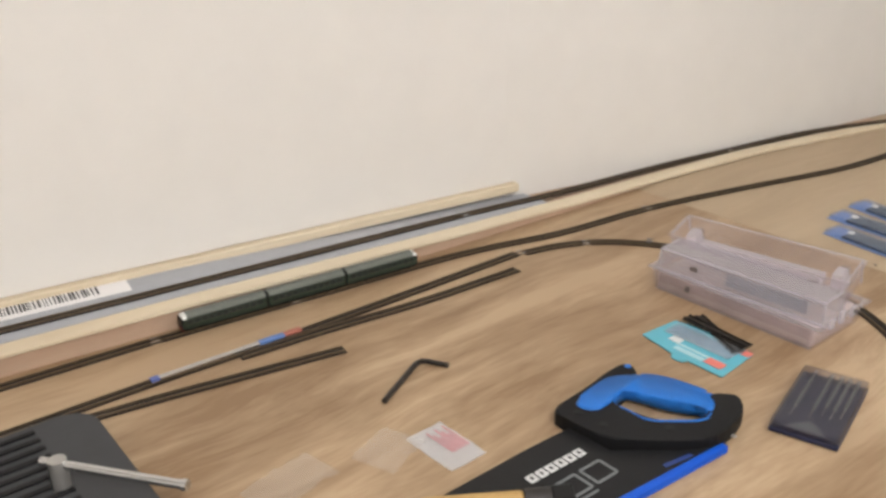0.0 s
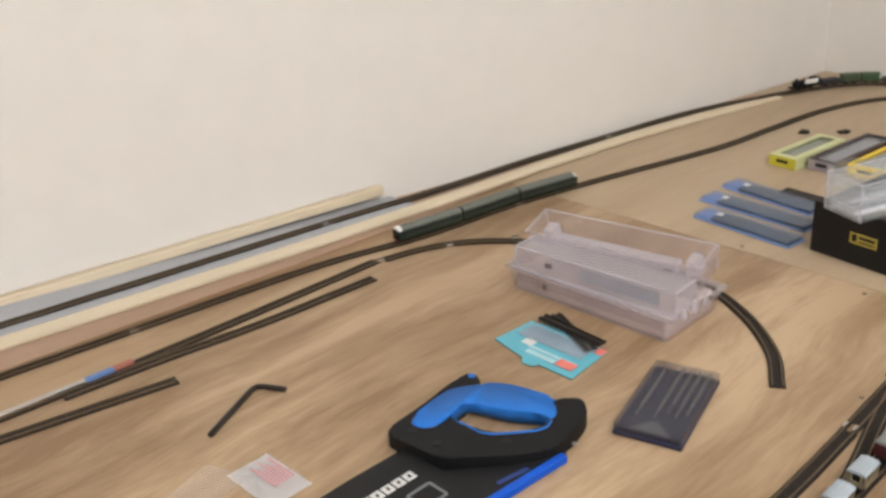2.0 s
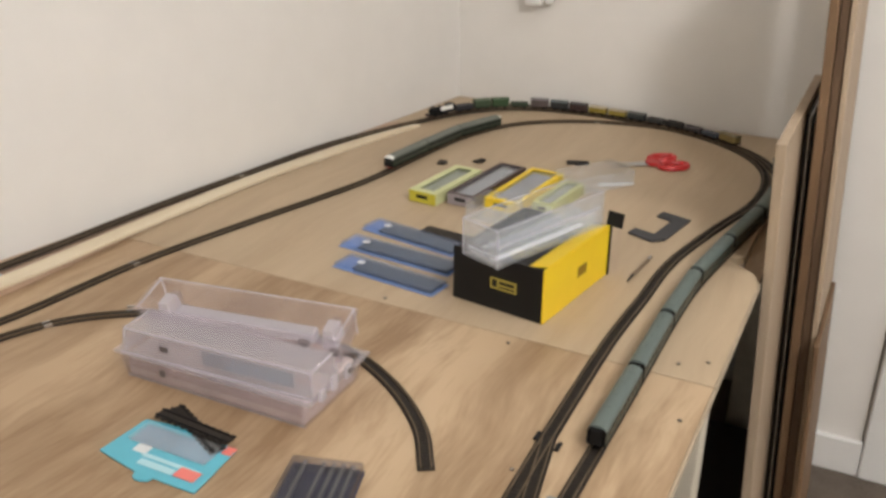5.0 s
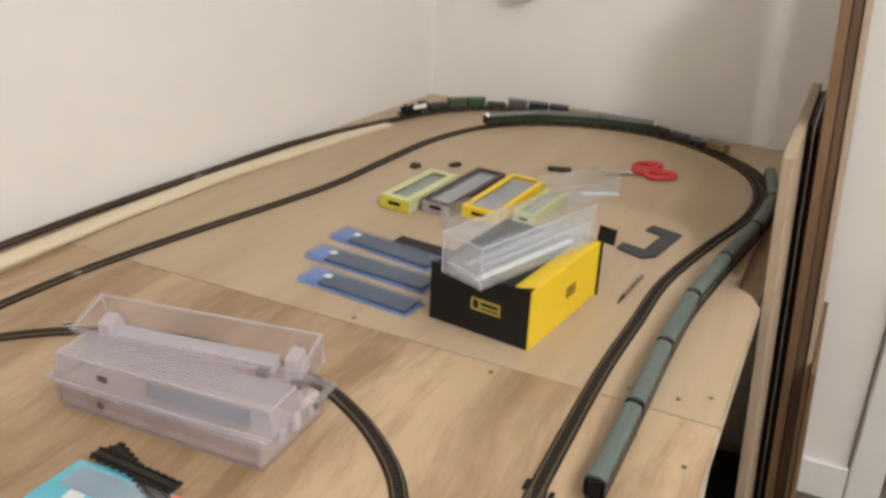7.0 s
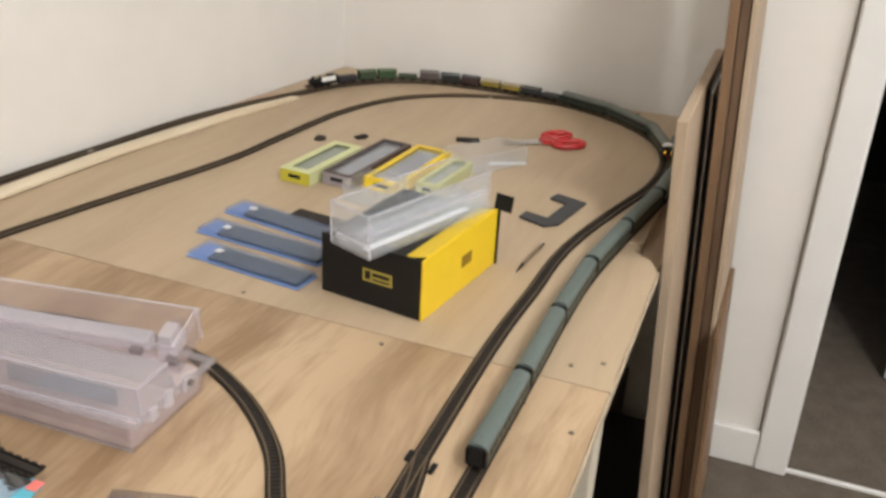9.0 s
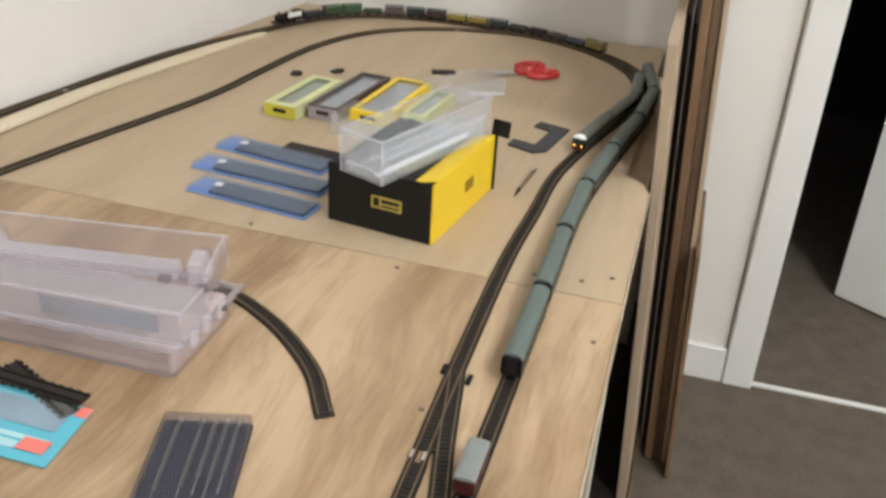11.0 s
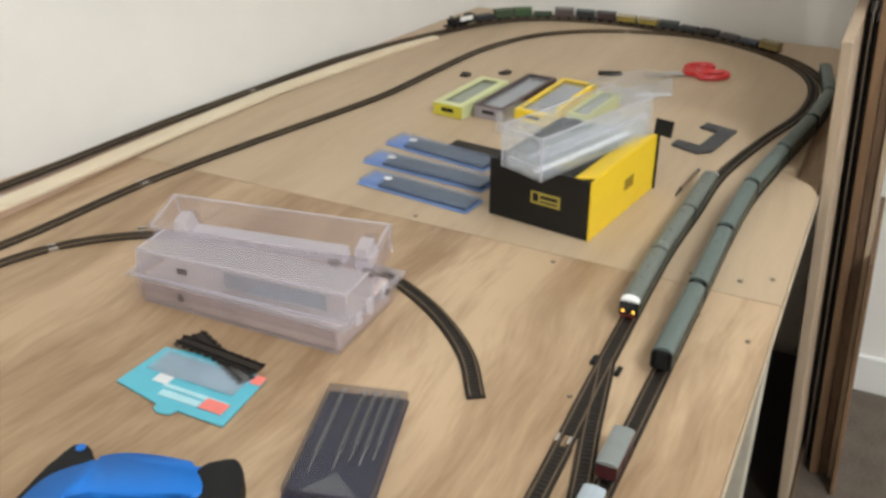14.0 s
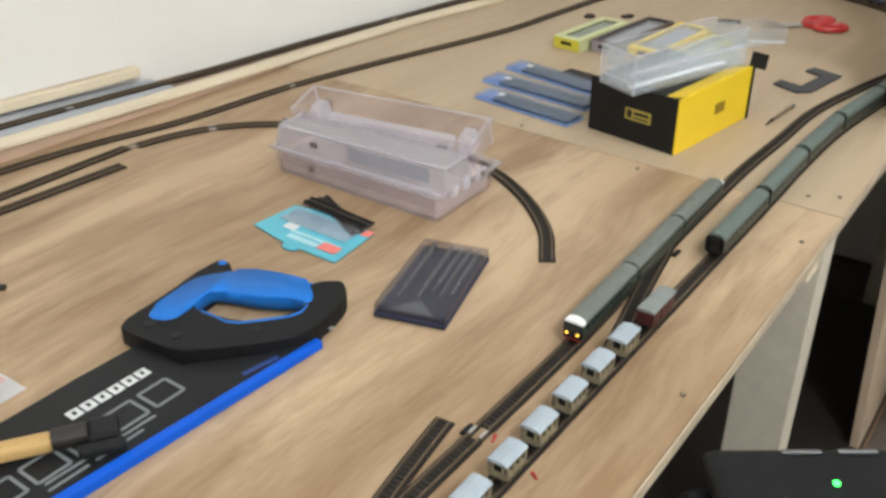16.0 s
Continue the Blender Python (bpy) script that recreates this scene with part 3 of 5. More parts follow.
OUTER = [(x, y, (ramp_z(x) + 0.0004) if y > 0.5 and x < 1.0 else 0.003 if y > 0.42 else 0.0004) for x, y in OUTER_XY]
INNER3 = [(x, y, 0.0004) for x, y in INNER]
track("inner_track", INNER3, "dark brown model railway track laid as an oval on the board", (-0.45, 0.35))
track("outer_track", OUTER, "dark brown model railway track climbing a ramp along the wall", (-0.5, 0.1))


def loose_track(name, pts, label, single=True, z=0.0004):
    return track(name, [(x, y, z) for x, y in pts], label, (-9, 9) if single else None)


loose_track("curved_track", [(-0.052, 0.570), (0.005, 0.555), (0.06, 0.525), (0.107, 0.474), (0.145, 0.40), (0.165, 0.30), (0.160, 0.19), (0.121, 0.105), (0.062, 0.036), (0.003, -0.003)],
            "loose curved piece of model track ending on the bare plywood")
loose_track("turnout_straight", [(-0.80, 0.592), (-0.62, 0.588), (-0.45, 0.580), (-0.285, 0.577), (-0.065, 0.576)], "loose long model turnout lying on the plywood")
loose_track("turnout_branch", [(-0.52, 0.5735), (-0.40, 0.562), (-0.272, 0.545), (-0.102, 0.535)], "diverging leg of a loose model turnout", z=0.0006)
loose_track("spare_track", [(-0.80, 0.578), (-0.70, 0.562), (-0.624, 0.549), (-0.52, 0.528), (-0.418, 0.507)], "loose short length of model track on the plywood", z=0.0005)
loose_track("crossover_branch", [(0.10, -0.0885), (0.065, -0.095), (0.0, -0.1065), (-0.06, -0.119), (-0.12, -0.129), (-0.19, -0.1345)], "diverging leg of a laid crossover between the front tracks", z=0.0006)
loose_track("open_turnout_track", [(-0.258, -0.064), (-0.293, -0.069), (-0.327, -0.0745), (-0.38, -0.083), (-0.46, -0.092)], "diverging leg of a laid turnout with an open end", z=0.0006)
for x, y, r in ((0.100, -0.0775, 0), (0.092, -0.1025, 0), (-0.255, -0.0835, 0)):
    po = grp("point_motor", pose(x, y, ZB, 0, 0, r), "black plastic tie bar end beside a turnout", "tie bar")
    part("bar", box(-0.007, 0.007, -0.0022, 0.0022, 0.0004, 0.0030, 0.0006), BLACK, po)
for x, y, r in ((-0.252, -0.106, 15), (-0.268, -0.152, 60)):
    pin = grp("track_pin", pose(x, y, ZB, 0, 0, r), "small red plastic pin beside the front tracks", "track pin")
    part("stem", rod((-0.003, 0, 0.0012), (0.003, 0, 0.0012), 0.0009, seg=8), RED, pin)
    part("head", rod((0.003, 0, 0.0013), (0.0045, 0, 0.0013), 0.0013, seg=10), RED, pin)
for x, y, r in JOINTS:
    zz = ramp_z(x) if y > 0.6 and (x, y) != (-0.585, 0.681) and (x, y) != (-0.394, 0.660) else 0
    jo = grp("rail_joiner", pose(x, y, ZB + zz + 0.0004, 0, 0, r), "bright metal rail joiners at a gap in the track", "rail joiner", "rail joiners")
    for s in (-1, 1):
        part("joiner", box(-0.005, 0.005, s * 0.0051 - 0.0012, s * 0.0051 + 0.0012, TIE_H - 0.0002, TIE_H + RAIL_H + 0.0004), BRIGHT_RAIL, jo)

# rail bundle with a paper band lying on the loose turnout
rb = grp("rail_bundle", pose(-0.623, 0.587, ZB + 0.0045, 0, 0, -2.3), "bundle of bright rails with a blue and red paper band", "rail bundle")
part("rail_bar", box(0, 0.185, -0.0035, 0.0035, 0, 0.003, 0.0006), BRIGHT_RAIL, rb)
part("blue_band", box(0.132, 0.166, -0.0042, 0.0042, -0.0002, 0.0037, 0.0006), mat("blue_paper", (0.12, 0.22, 0.50), 0.6), rb)
part("red_band", box(0.166, 0.190, -0.0042, 0.0042, -0.0002, 0.0037, 0.0006), mat("brick_red_paper", (0.42, 0.14, 0.10), 0.6), rb)
part("end_band", box(-0.006, 0.004, -0.0042, 0.0042, -0.0002, 0.0037, 0.0006), mat("blue_paper", (0.12, 0.16, 0.42), 0.6), rb)

# ---------------------------------------------------------------- rolling stock

def shell(length, width, z0, z1, crown, seg=10, bm=None):
    """A coach body or roof: a section with an arched top, run along x."""
    bm = bm or bmesh.new()
    prof = [(-width / 2, z0), (-width / 2, z1)]
    for i in range(1, seg):
        a = math.pi * i / seg
        prof.append((-math.cos(a) * width / 2, z1 + math.sin(a) * crown))
    prof += [(width / 2, z1), (width / 2, z0)]
    a = [bm.verts.new((-length / 2, y, z)) for y, z in prof]
    b = [bm.verts.new((length / 2, y, z)) for y, z in prof]
    n = len(prof)
    for i in range(n):
        bm.faces.new((a[i], a[(i + 1) % n], b[(i + 1) % n], b[i]))
    bm.faces.new(a[::-1])
    bm.faces.new(b)
    return bm


PANE = mesh_of("window_pane", box(-0.0032, 0.0032, -0.0004, 0.0004, -0.0022, 0.0022), WINDOW)
WHEEL = mesh_of("wheel", rod((0, -0.0012, 0), (0, 0.0012, 0), 0.0031, seg=14), UNDER)
BOGIE = mesh_of("bogie", box(-0.0115, 0.0115, -0.0072, 0.0072, -0.0015, 0.0022, 0.0008), UNDER)


def bogies(ob, length):
    for s in (-1, 1):
        bo = part("bogie", BOGIE, None, ob, m=pose(s * (length / 2 - 0.021), 0, 0.0046))
        for w in (-1, 1):
            for side in (-1, 1):
                part("wheel", WHEEL, None, bo, m=pose(w * 0.0085, side * 0.0050, -0.0014))


def dmu_car(m, cab, label):
    """A railcar; cab: 1 or -1 for a driving end that way, 0 for none."""
    L, W = 0.1125, 0.0190
    ob = grp("railcar", m, label, "model train", "cars of the green railcar train")
    part("body", shell(L, W, 0.0052, 0.0185, 0.0008, 4), DMU_GREEN, ob)
    part("roof", shell(L - 0.0006 - (0.0052 if cab else 0), W - 0.0004, 0.0194, 0.0198, 0.0052, 12), ROOF_GREY, ob, m=pose(-cab * 0.0026, 0, 0))
    part("underframe", box(-L / 2 + 0.002, L / 2 - 0.002, -0.0082, 0.0082, 0.0036, 0.0056, 0.0005), UNDER, ob)
    for i in range(4):
        part("exhaust_box", box(-0.022 + i * 0.013, -0.014 + i * 0.013, -0.0076, 0.0076, 0.0015, 0.0038, 0.0005), UNDER, ob)
    for s in (-1, 1):
        for k in range(11):
            x = -0.0470 + k * 0.0094
            part("window_pane", PANE, None, ob, m=pose(x, s * (W / 2 + 0.0001), 0.0146))
        part("lining", box(-L / 2 + 0.001, L / 2 - 0.001, s * (W / 2 + 0.0001) - 0.0002, s * (W / 2 + 0.0001) + 0.0002, 0.0105, 0.0110), CREAM_LINE, ob)
    for k in range(4):
        part("vent", box(-0.042 + k * 0.026, -0.038 + k * 0.026, -0.0016, 0.0016, 0.0248, 0.0258, 0.0004), ROOF_GREY, ob)
    if cab:
        bm = shell(0.0054, W - 0.0004, 0.0194, 0.0198, 0.0052, 12)
        for v in bm.verts:
            if v.co.x * cab > 0:
                v.co.z -= max(0, v.co.z - 0.0198) * 0.55
        part("cab_dome", bm, WHITE_PAINT, ob, "white cab roof dome", m=pose(cab * (L / 2 - 0.0027), 0, 0))
        xf = cab * (L / 2 + 0.0003)
        part("cab_front", box(min(xf, xf + cab * 0.0012), max(xf, xf + cab * 0.0012), -0.0086, 0.0086, 0.0052, 0.0192, 0.0005), BLACK, ob)
        for k in (-1, 0, 1):
            part("windscreen", box(xf + cab * 0.0014 - 0.0002, xf + cab * 0.0014 + 0.0002, k * 0.0055 - 0.0022, k * 0.0055 + 0.0022, 0.0128, 0.0176), WINDOW, ob)
        if cab > 0:
            for k in (-1, 1):
                part("marker_light", rod((xf + cab * 0.001, k * 0.0052, 0.0100), (xf + cab * 0.0022, k * 0.0052, 0.0100), 0.0013, seg=10), LAMP_GLOW, ob, "glowing yellow marker light")
        part("buffer_beam", box(min(xf, xf + cab * 0.0014), max(xf, xf + cab * 0.0014), -0.0082, 0.0082, 0.0036, 0.0050), RED_GLOW, ob)
    part("gangway", box(-cab * (L / 2 + 0.0012) - 0.0014, -cab * (L / 2 + 0.0012) + 0.0014, -0.0060, 0.0060, 0.0045, 0.0232) if cab else
         box(-L / 2 - 0.0024, L / 2 + 0.0024, -0.0060, 0.0060, 0.0045, 0.0190), UNDER, ob)
    bogies(ob, L)
    return ob


def coach(m, label):
    L, W = 0.1265, 0.0190
    ob = grp("passenger_coach", m, label, "model coach", "coaches of the standing train")
    part("body", shell(L, W, 0.0052, 0.0192, 0.0008, 4), DMU_GREEN, ob)
    part("roof", shell(L + 0.0004, W - 0.0002, 0.0198, 0.0202, 0.0062, 14), COACH_ROOF, ob, smooth=False)
    part("underframe", box(-L / 2 + 0.003, L / 2 - 0.003, -0.0075, 0.0075, 0.0030, 0.0056, 0.0005), UNDER, ob)
    for s in (-1, 1):
        part("end_wall", box(min(s * (L / 2 + 0.0002), s * (L / 2 + 0.0008)), max(s * (L / 2 + 0.0002), s * (L / 2 + 0.0008)), -0.0093, 0.0093, 0.0050, 0.0235, 0.0030), UNDER, ob)
        part("gangway", box(s * (L / 2 + 0.0025) - 0.0016, s * (L / 2 + 0.0025) + 0.0016, -0.0050, 0.0050, 0.0060, 0.0225, 0.0006), UNDER, ob)
        for k in range(9):
            part("window_pane", PANE, None, ob, m=pose(-0.052 + k * 0.013, s * (W / 2 + 0.0001), 0.0150))
    for k in range(5):
        part("vent", box(-0.050 + k * 0.025, -0.047 + k * 0.025, -0.0012, 0.0012, 0.0262, 0.0268, 0.0003), COACH_ROOF, ob)
    bogies(ob, L)
    return ob


def line_frames(points):
    line, length = smooth_line(points, 0.002)
    d, _ = frames_of(line)
    return line, d, length


def on_line(track_line, s, half, lift=0.0):
    """The pose of a vehicle whose middle is s along the line and whose wheels stand half before and behind."""
    line, _, length = track_line
    at = np.linspace(0, length, len(line))
    p = [np.array([np.interp(q, at, line[:, k]) for k in range(3)]) for q in (s - half, s + half)]
    mid, d = (p[0] + p[1]) / 2, p[1] - p[0]
    return pose(mid[0], mid[1], ZB + mid[2] + TIE_H + RAIL_H + lift, 0, -math.degrees(math.atan2(d[2], math.hypot(d[0], d[1]))), math.degrees(math.atan2(d[1], d[0])))


IN_LINE, OUT_LINE = line_frames(INNER3), line_frames(OUTER)


def s_near(track_line, x, y):
    line, _, length = track_line
    i = int(np.argmin((line[:, 0] - x) ** 2 + (line[:, 1] - y) ** 2))
    return length * i / (len(line) - 1)


# where the leading end of the railcar train is, second by second, on the inner oval
LEAD = [(8.0, 1.128, -0.085), (9.5, 0.912, -0.163), (11.8, 0.523, -0.093), (12.0, 0.497, -0.093), (12.5, 0.419, -0.089), (13.0, 0.338, -0.086), (13.5, 0.258, -0.085), (14.0, 0.174, -0.087),
        (14.5, 0.096, -0.088), (15.0, 0.023, -0.090), (15.5, -0.046, -0.092), (16.0, -0.111, -0.094)]
TRAIL = [(0.0, -0.550, 0.677), (0.5, -0.402, 0.661), (1.0, -0.261, 0.647), (1.5, -0.124, 0.630), (2.0, -0.003, 0.600), (2.5, 0.135, 0.575), (3.0, 0.272, 0.556),
         (3.5, 0.398, 0.525), (4.0, 0.513, 0.494), (4.5, 0.621, 0.465), (5.0, 0.726, 0.446)]     # its trailing end, early on
TRAIN_LENGTH = 0.3480
LEAD_T = [t for t, _, _ in TRAIL + LEAD]
LEAD_S = [s_near(IN_LINE, x, y) + TRAIN_LENGTH for _, x, y in TRAIL] + [s_near(IN_LINE, x, y) for _, x, y in LEAD]


def lead_s(t):
    """A smooth, never reversing run through the known places."""
    n = len(LEAD_T)
    slope = [(LEAD_S[i + 1] - LEAD_S[i]) / (LEAD_T[i + 1] - LEAD_T[i]) for i in range(n - 1)]
    tan = [slope[0]] + [2 * a * b / (a + b) for a, b in zip(slope, slope[1:])] + [slope[-1]]
    i = min(max(0, int(np.searchsorted(LEAD_T, t, side="right")) - 1), n - 2)
    h = LEAD_T[i + 1] - LEAD_T[i]
    u = (t - LEAD_T[i]) / h
    return ((2 * u ** 3 - 3 * u ** 2 + 1) * LEAD_S[i] + (u ** 3 - 2 * u ** 2 + u) * h * tan[i]
            + (3 * u ** 2 - 2 * u ** 3) * LEAD_S[i + 1] + (u ** 3 - u ** 2) * h * tan[i + 1])


CARS = []
for i, cab in enumerate((1, 0, -1)):
    back = 0.0580 + i * 0.1160
    text = ("dark green railcar with a white cab dome and lit yellow markers", "dark green trailer railcar with a grey roof", "dark green railcar with a white dome on its trailing cab")[i]
    CARS.append((dmu_car(on_line(IN_LINE, lead_s(0) - back, 0.042), cab, text), back))

# standing coaches on the outer front track
s0 = s_near(OUT_LINE, 0.098, -0.137)
for i in range(7):
    coach(on_line(OUT_LINE, s0 - 0.068 - i * 0.1368, 0.046), "green corridor coach with a sage grey roof, standing")


def van(m, side, roof, label, open_sides=False, length=0.038, h=0.0155, group="vans behind the coaches"):
    ob = grp("goods_van", m, label, "model wagon", group)
    W = 0.0165
    part("chassis", box(-length / 2, length / 2, -0.0065, 0.0065, 0.0035, 0.0056, 0.0004), UNDER, ob)
    if open_sides:
        part("body", box(-length / 2 + 0.0015, length / 2 - 0.0015, -W / 2 + 0.002, W / 2 - 0.002, 0.0057, 0.0150), UNDER, ob, "dark interior")
        for s in (-1, 1):
            part("side", box(-length / 2 + 0.001, length / 2 - 0.001, s * (W / 2 - 0.001) - 0.0008, s * (W / 2 - 0.001) + 0.0008, 0.0057, 0.0112), side, ob)
            for k in range(4):
                x = -length / 2 + 0.002 + k * (length - 0.004) / 3
                part("post", box(x - 0.0010, x + 0.0010, s * (W / 2 - 0.0005) - 0.0009, s * (W / 2 - 0.0005) + 0.0009, 0.0057, h + 0.0035), side, ob)
            for e in (-0.5, 0.5):
                part("end_post", box(s * (length / 2 - 0.0008) - 0.0008, s * (length / 2 - 0.0008) + 0.0008, e * 0.009 - 0.001, e * 0.009 + 0.001, 0.0057, h + 0.0035), side, ob)
            part("end_board", box(s * (length / 2 - 0.0010) - 0.0006, s * (length / 2 - 0.0010) + 0.0006, -W / 2 + 0.0015, W / 2 - 0.0015, 0.0057, 0.0105), side, ob)
    else:
        part("body", box(-length / 2, length / 2, -W / 2, W / 2, 0.0057, h + 0.003, 0.0004), side, ob)
        for s in (-1, 1):
            part("door", box(-0.006, 0.006, s * (W / 2 + 0.0003) - 0.0003, s * (W / 2 + 0.0003) + 0.0003, 0.0065, h + 0.002), side, ob)
    if roof:
        part("roof", shell(length + 0.001, W + 0.0008, h + 0.0032, h + 0.0040, 0.0024, 5 if open_sides else 10), roof, ob)
    for wx in (-1, 1):
        for s in (-1, 1):
            part("wheel", WHEEL, None, ob, m=pose(wx * length * 0.27, s * 0.0050, 0.0031))
        part("buffer", rod((wx * length / 2, 0.005, 0.0046), (wx * (length / 2 + 0.003), 0.005, 0.0046), 0.0011, seg=8), UNDER, ob)
        part("buffer", rod((wx * length / 2, -0.005, 0.0046), (wx * (length / 2 + 0.003), -0.005, 0.0046), 0.0011, seg=8), UNDER, ob)
    return ob


for i in range(9):
    x = -0.033 if i == 0 else -0.0530 - i * 0.0455
    m = on_line(OUT_LINE, s_near(OUT_LINE, x, -0.136), 0.010)
    if i == 0:
        van(m, MAROON, BRAKE_ROOF, "maroon brake van with a dull grey roof", length=0.046)
    else:
        van(m, VAN_SIDE, VAN_ROOF, "open-sided olive cattle van with a pale grey roof", True, length=0.027)

# goods train standing on the far curve
s1 = s_near(OUT_LINE, 1.045, 0.528)
lo = grp("steam_locomotive", on_line(OUT_LINE, s1 + 0.030, 0.02), "black steam locomotive with a white-marked cab", "model locomotive")
part("boiler", rod((-0.028, 0, 0.0135), (0.016, 0, 0.0135), 0.0062, seg=16), BLACK, lo)
part("footplate", box(-0.033, 0.034, -0.0078, 0.0078, 0.0058, 0.0074, 0.0003), BLACK, lo)
part("cab", box(0.015, 0.032, -0.0078, 0.0078, 0.0075, 0.0225, 0.0008), BLACK, lo)
part("cab_marking", box(-0.006, 0.026, -0.0088, -0.0079, 0.0125, 0.0215), WHITE_PAINT, lo, "white patch")
part("chimney", rod((-0.022, 0, 0.019), (-0.022, 0, 0.0245), 0.0022), BLACK, lo)
part("dome", rod((-0.004, 0, 0.018), (-0.004, 0, 0.0225), 0.0026, r2=0.0016), BLACK, lo)
part("buffer_beam", box(-0.036, -0.0335, -0.0078, 0.0078, 0.004, 0.0070), MAROON, lo)
for k in (-0.018, -0.004, 0.010):
    for s in (-1, 1):
        part("wheel", rod((k, s * 0.0045, 0.0048), (k, s * 0.0065, 0.0048), 0.0048, seg=16), UNDER, lo)
C = lambda n, c: mat(n, c, 0.6, var=0.2, scale=90)
TRAIN = [("dark tender with a white patch", C("tender_black", (0.03, 0.028, 0.035)), None, 0.012, 0.040), ("mid green covered goods van", C("van_green", (0.045, 0.070, 0.036)), C("green_roof", (0.095, 0.125, 0.075)), 0.0165, 0.036),
         ("bright green covered goods van", C("van_bright_green", (0.035, 0.078, 0.030)), C("green_roof_two", (0.080, 0.125, 0.065)), 0.0165, 0.036), ("low dark green open wagon", C("wagon_dark_green", (0.035, 0.055, 0.03)), None, 0.0095, 0.037),
         ("brown-grey covered goods van", C("van_bauxite", (0.10, 0.075, 0.07)), C("umber_roof", (0.20, 0.18, 0.18)), 0.0165, 0.038), ("black covered van with a grey roof", C("van_black", (0.02, 0.02, 0.022)), C("slate_roof", (0.10, 0.12, 0.12)), 0.0150, 0.036),
         ("dark brown covered goods van", C("van_dark_brown", (0.045, 0.022, 0.02)), C("dark_roof", (0.07, 0.07, 0.07)), 0.0150, 0.036), ("ochre yellow wagon with a tan load", C("wagon_ochre", (0.27, 0.20, 0.03)), C("tan_load", (0.42, 0.36, 0.25)), 0.0125, 0.037),
         ("ochre yellow open wagon with a tan load", C("wagon_ochre_two", (0.29, 0.215, 0.035)), C("tan_load_two", (0.36, 0.30, 0.20)), 0.0115, 0.037), ("dark slate wagon with load", C("wagon_slate", (0.04, 0.045, 0.045)), C("slate_load", (0.10, 0.10, 0.09)), 0.0120, 0.036),
         ("dark grey empty open wagon", C("wagon_grey", (0.05, 0.05, 0.05)), None, 0.0100, 0.036), ("black empty open goods wagon", C("wagon_black", (0.022, 0.02, 0.02)), None, 0.0110, 0.036), ("dark mauve-grey open wagon", C("wagon_mauve", (0.07, 0.06, 0.065)), None, 0.0100, 0.037),
         ("blue-grey low empty wagon", C("wagon_blue_grey", (0.06, 0.07, 0.095)), None, 0.0090, 0.037), ("mustard brown goods brake van", C("brake_mustard", (0.24, 0.17, 0.06)), C("brake_roof", (0.22, 0.18, 0.10)), 0.0140, 0.040)]
s = s1 + 0.068
for text, side, roof, h, ln in TRAIN:
    van(on_line(OUT_LINE, s + ln / 2, 0.010), side, roof, text, length=ln, h=h, group="wagons of the goods train")
    s += ln + 0.0065

# ---------------------------------------------------------------- things lying on the board
# handsaw: local x runs from the handle's heel towards the toe
SAWX, SAWY = -0.172, 0.105


def w2(points, ox, oy):
    return [(x - ox, y - oy) for x, y in points]


sw = grp("handsaw", pose(SAWX, SAWY, ZB), "black-bladed handsaw with a black and blue grip and blue tooth guard", "handsaw")
part("blade", prism(w2([(-0.335, 0.207), (-0.398, 0.209), (-0.640, 0.206), (-0.655, 0.150), (-0.488, 0.108), (-0.235, 0.0835), (-0.252, 0.0945), (-0.278, 0.106), (-0.332, 0.153)], SAWX, SAWY), 0.0055, 0.0067), BLADE, sw)
part("tooth_guard", prism(w2([(-0.2385, 0.0875), (-0.2395, 0.0795), (-0.488, 0.0955), (-0.700, 0.113), (-0.702, 0.1215), (-0.488, 0.1045)], SAWX, SAWY), 0.0005, 0.0085, 0.0015), BLUE_GUARD, sw, "bright blue plastic tooth guard")
GRIP = [(-0.333, 0.231), (-0.321, 0.2335), (-0.272, 0.2375), (-0.242, 0.2435), (-0.209, 0.2475), (-0.203, 0.241), (-0.203, 0.232), (-0.212, 0.220), (-0.246, 0.207), (-0.269, 0.204),
        (-0.280, 0.201), (-0.277, 0.191), (-0.275, 0.1775), (-0.275, 0.160), (-0.2695, 0.149), (-0.253, 0.134), (-0.237, 0.121), (-0.225, 0.117), (-0.212, 0.1215), (-0.202, 0.1335),
        (-0.190, 0.142), (-0.182, 0.140), (-0.165, 0.126), (-0.167, 0.116), (-0.1795, 0.103), (-0.197, 0.0955), (-0.225, 0.090), (-0.250, 0.0905), (-0.266, 0.098), (-0.287, 0.115),
        (-0.308, 0.135), (-0.330, 0.159), (-0.335, 0.192), (-0.337, 0.223)]
part("grip", prism(rounded(w2(GRIP, SAWX, SAWY), 1), 0.0005, 0.0174, 0.0022, seg=3), BLACK, sw, "moulded black plastic grip")
BLUE_IN = [(-0.308, 0.2265), (-0.3135, 0.214), (-0.303, 0.198), (-0.292, 0.199), (-0.282, 0.199), (-0.272, 0.2025), (-0.261, 0.205), (-0.248, 0.206), (-0.241, 0.187), (-0.233, 0.162), (-0.222, 0.143), (-0.214, 0.134),
           (-0.216, 0.121), (-0.207, 0.119), (-0.198, 0.128), (-0.191, 0.139), (-0.185, 0.142), (-0.186, 0.154), (-0.191, 0.178), (-0.199, 0.200), (-0.210, 0.2145), (-0.221, 0.2185), (-0.233, 0.229), (-0.249, 0.235), (-0.277, 0.2315)]
part("blue_inlay", prism(rounded(w2(BLUE_IN, SAWX, SAWY), 2), 0.0060, 0.0195, 0.0045, seg=5), BLUE, sw, "soft blue rubber inlay", smooth=True)
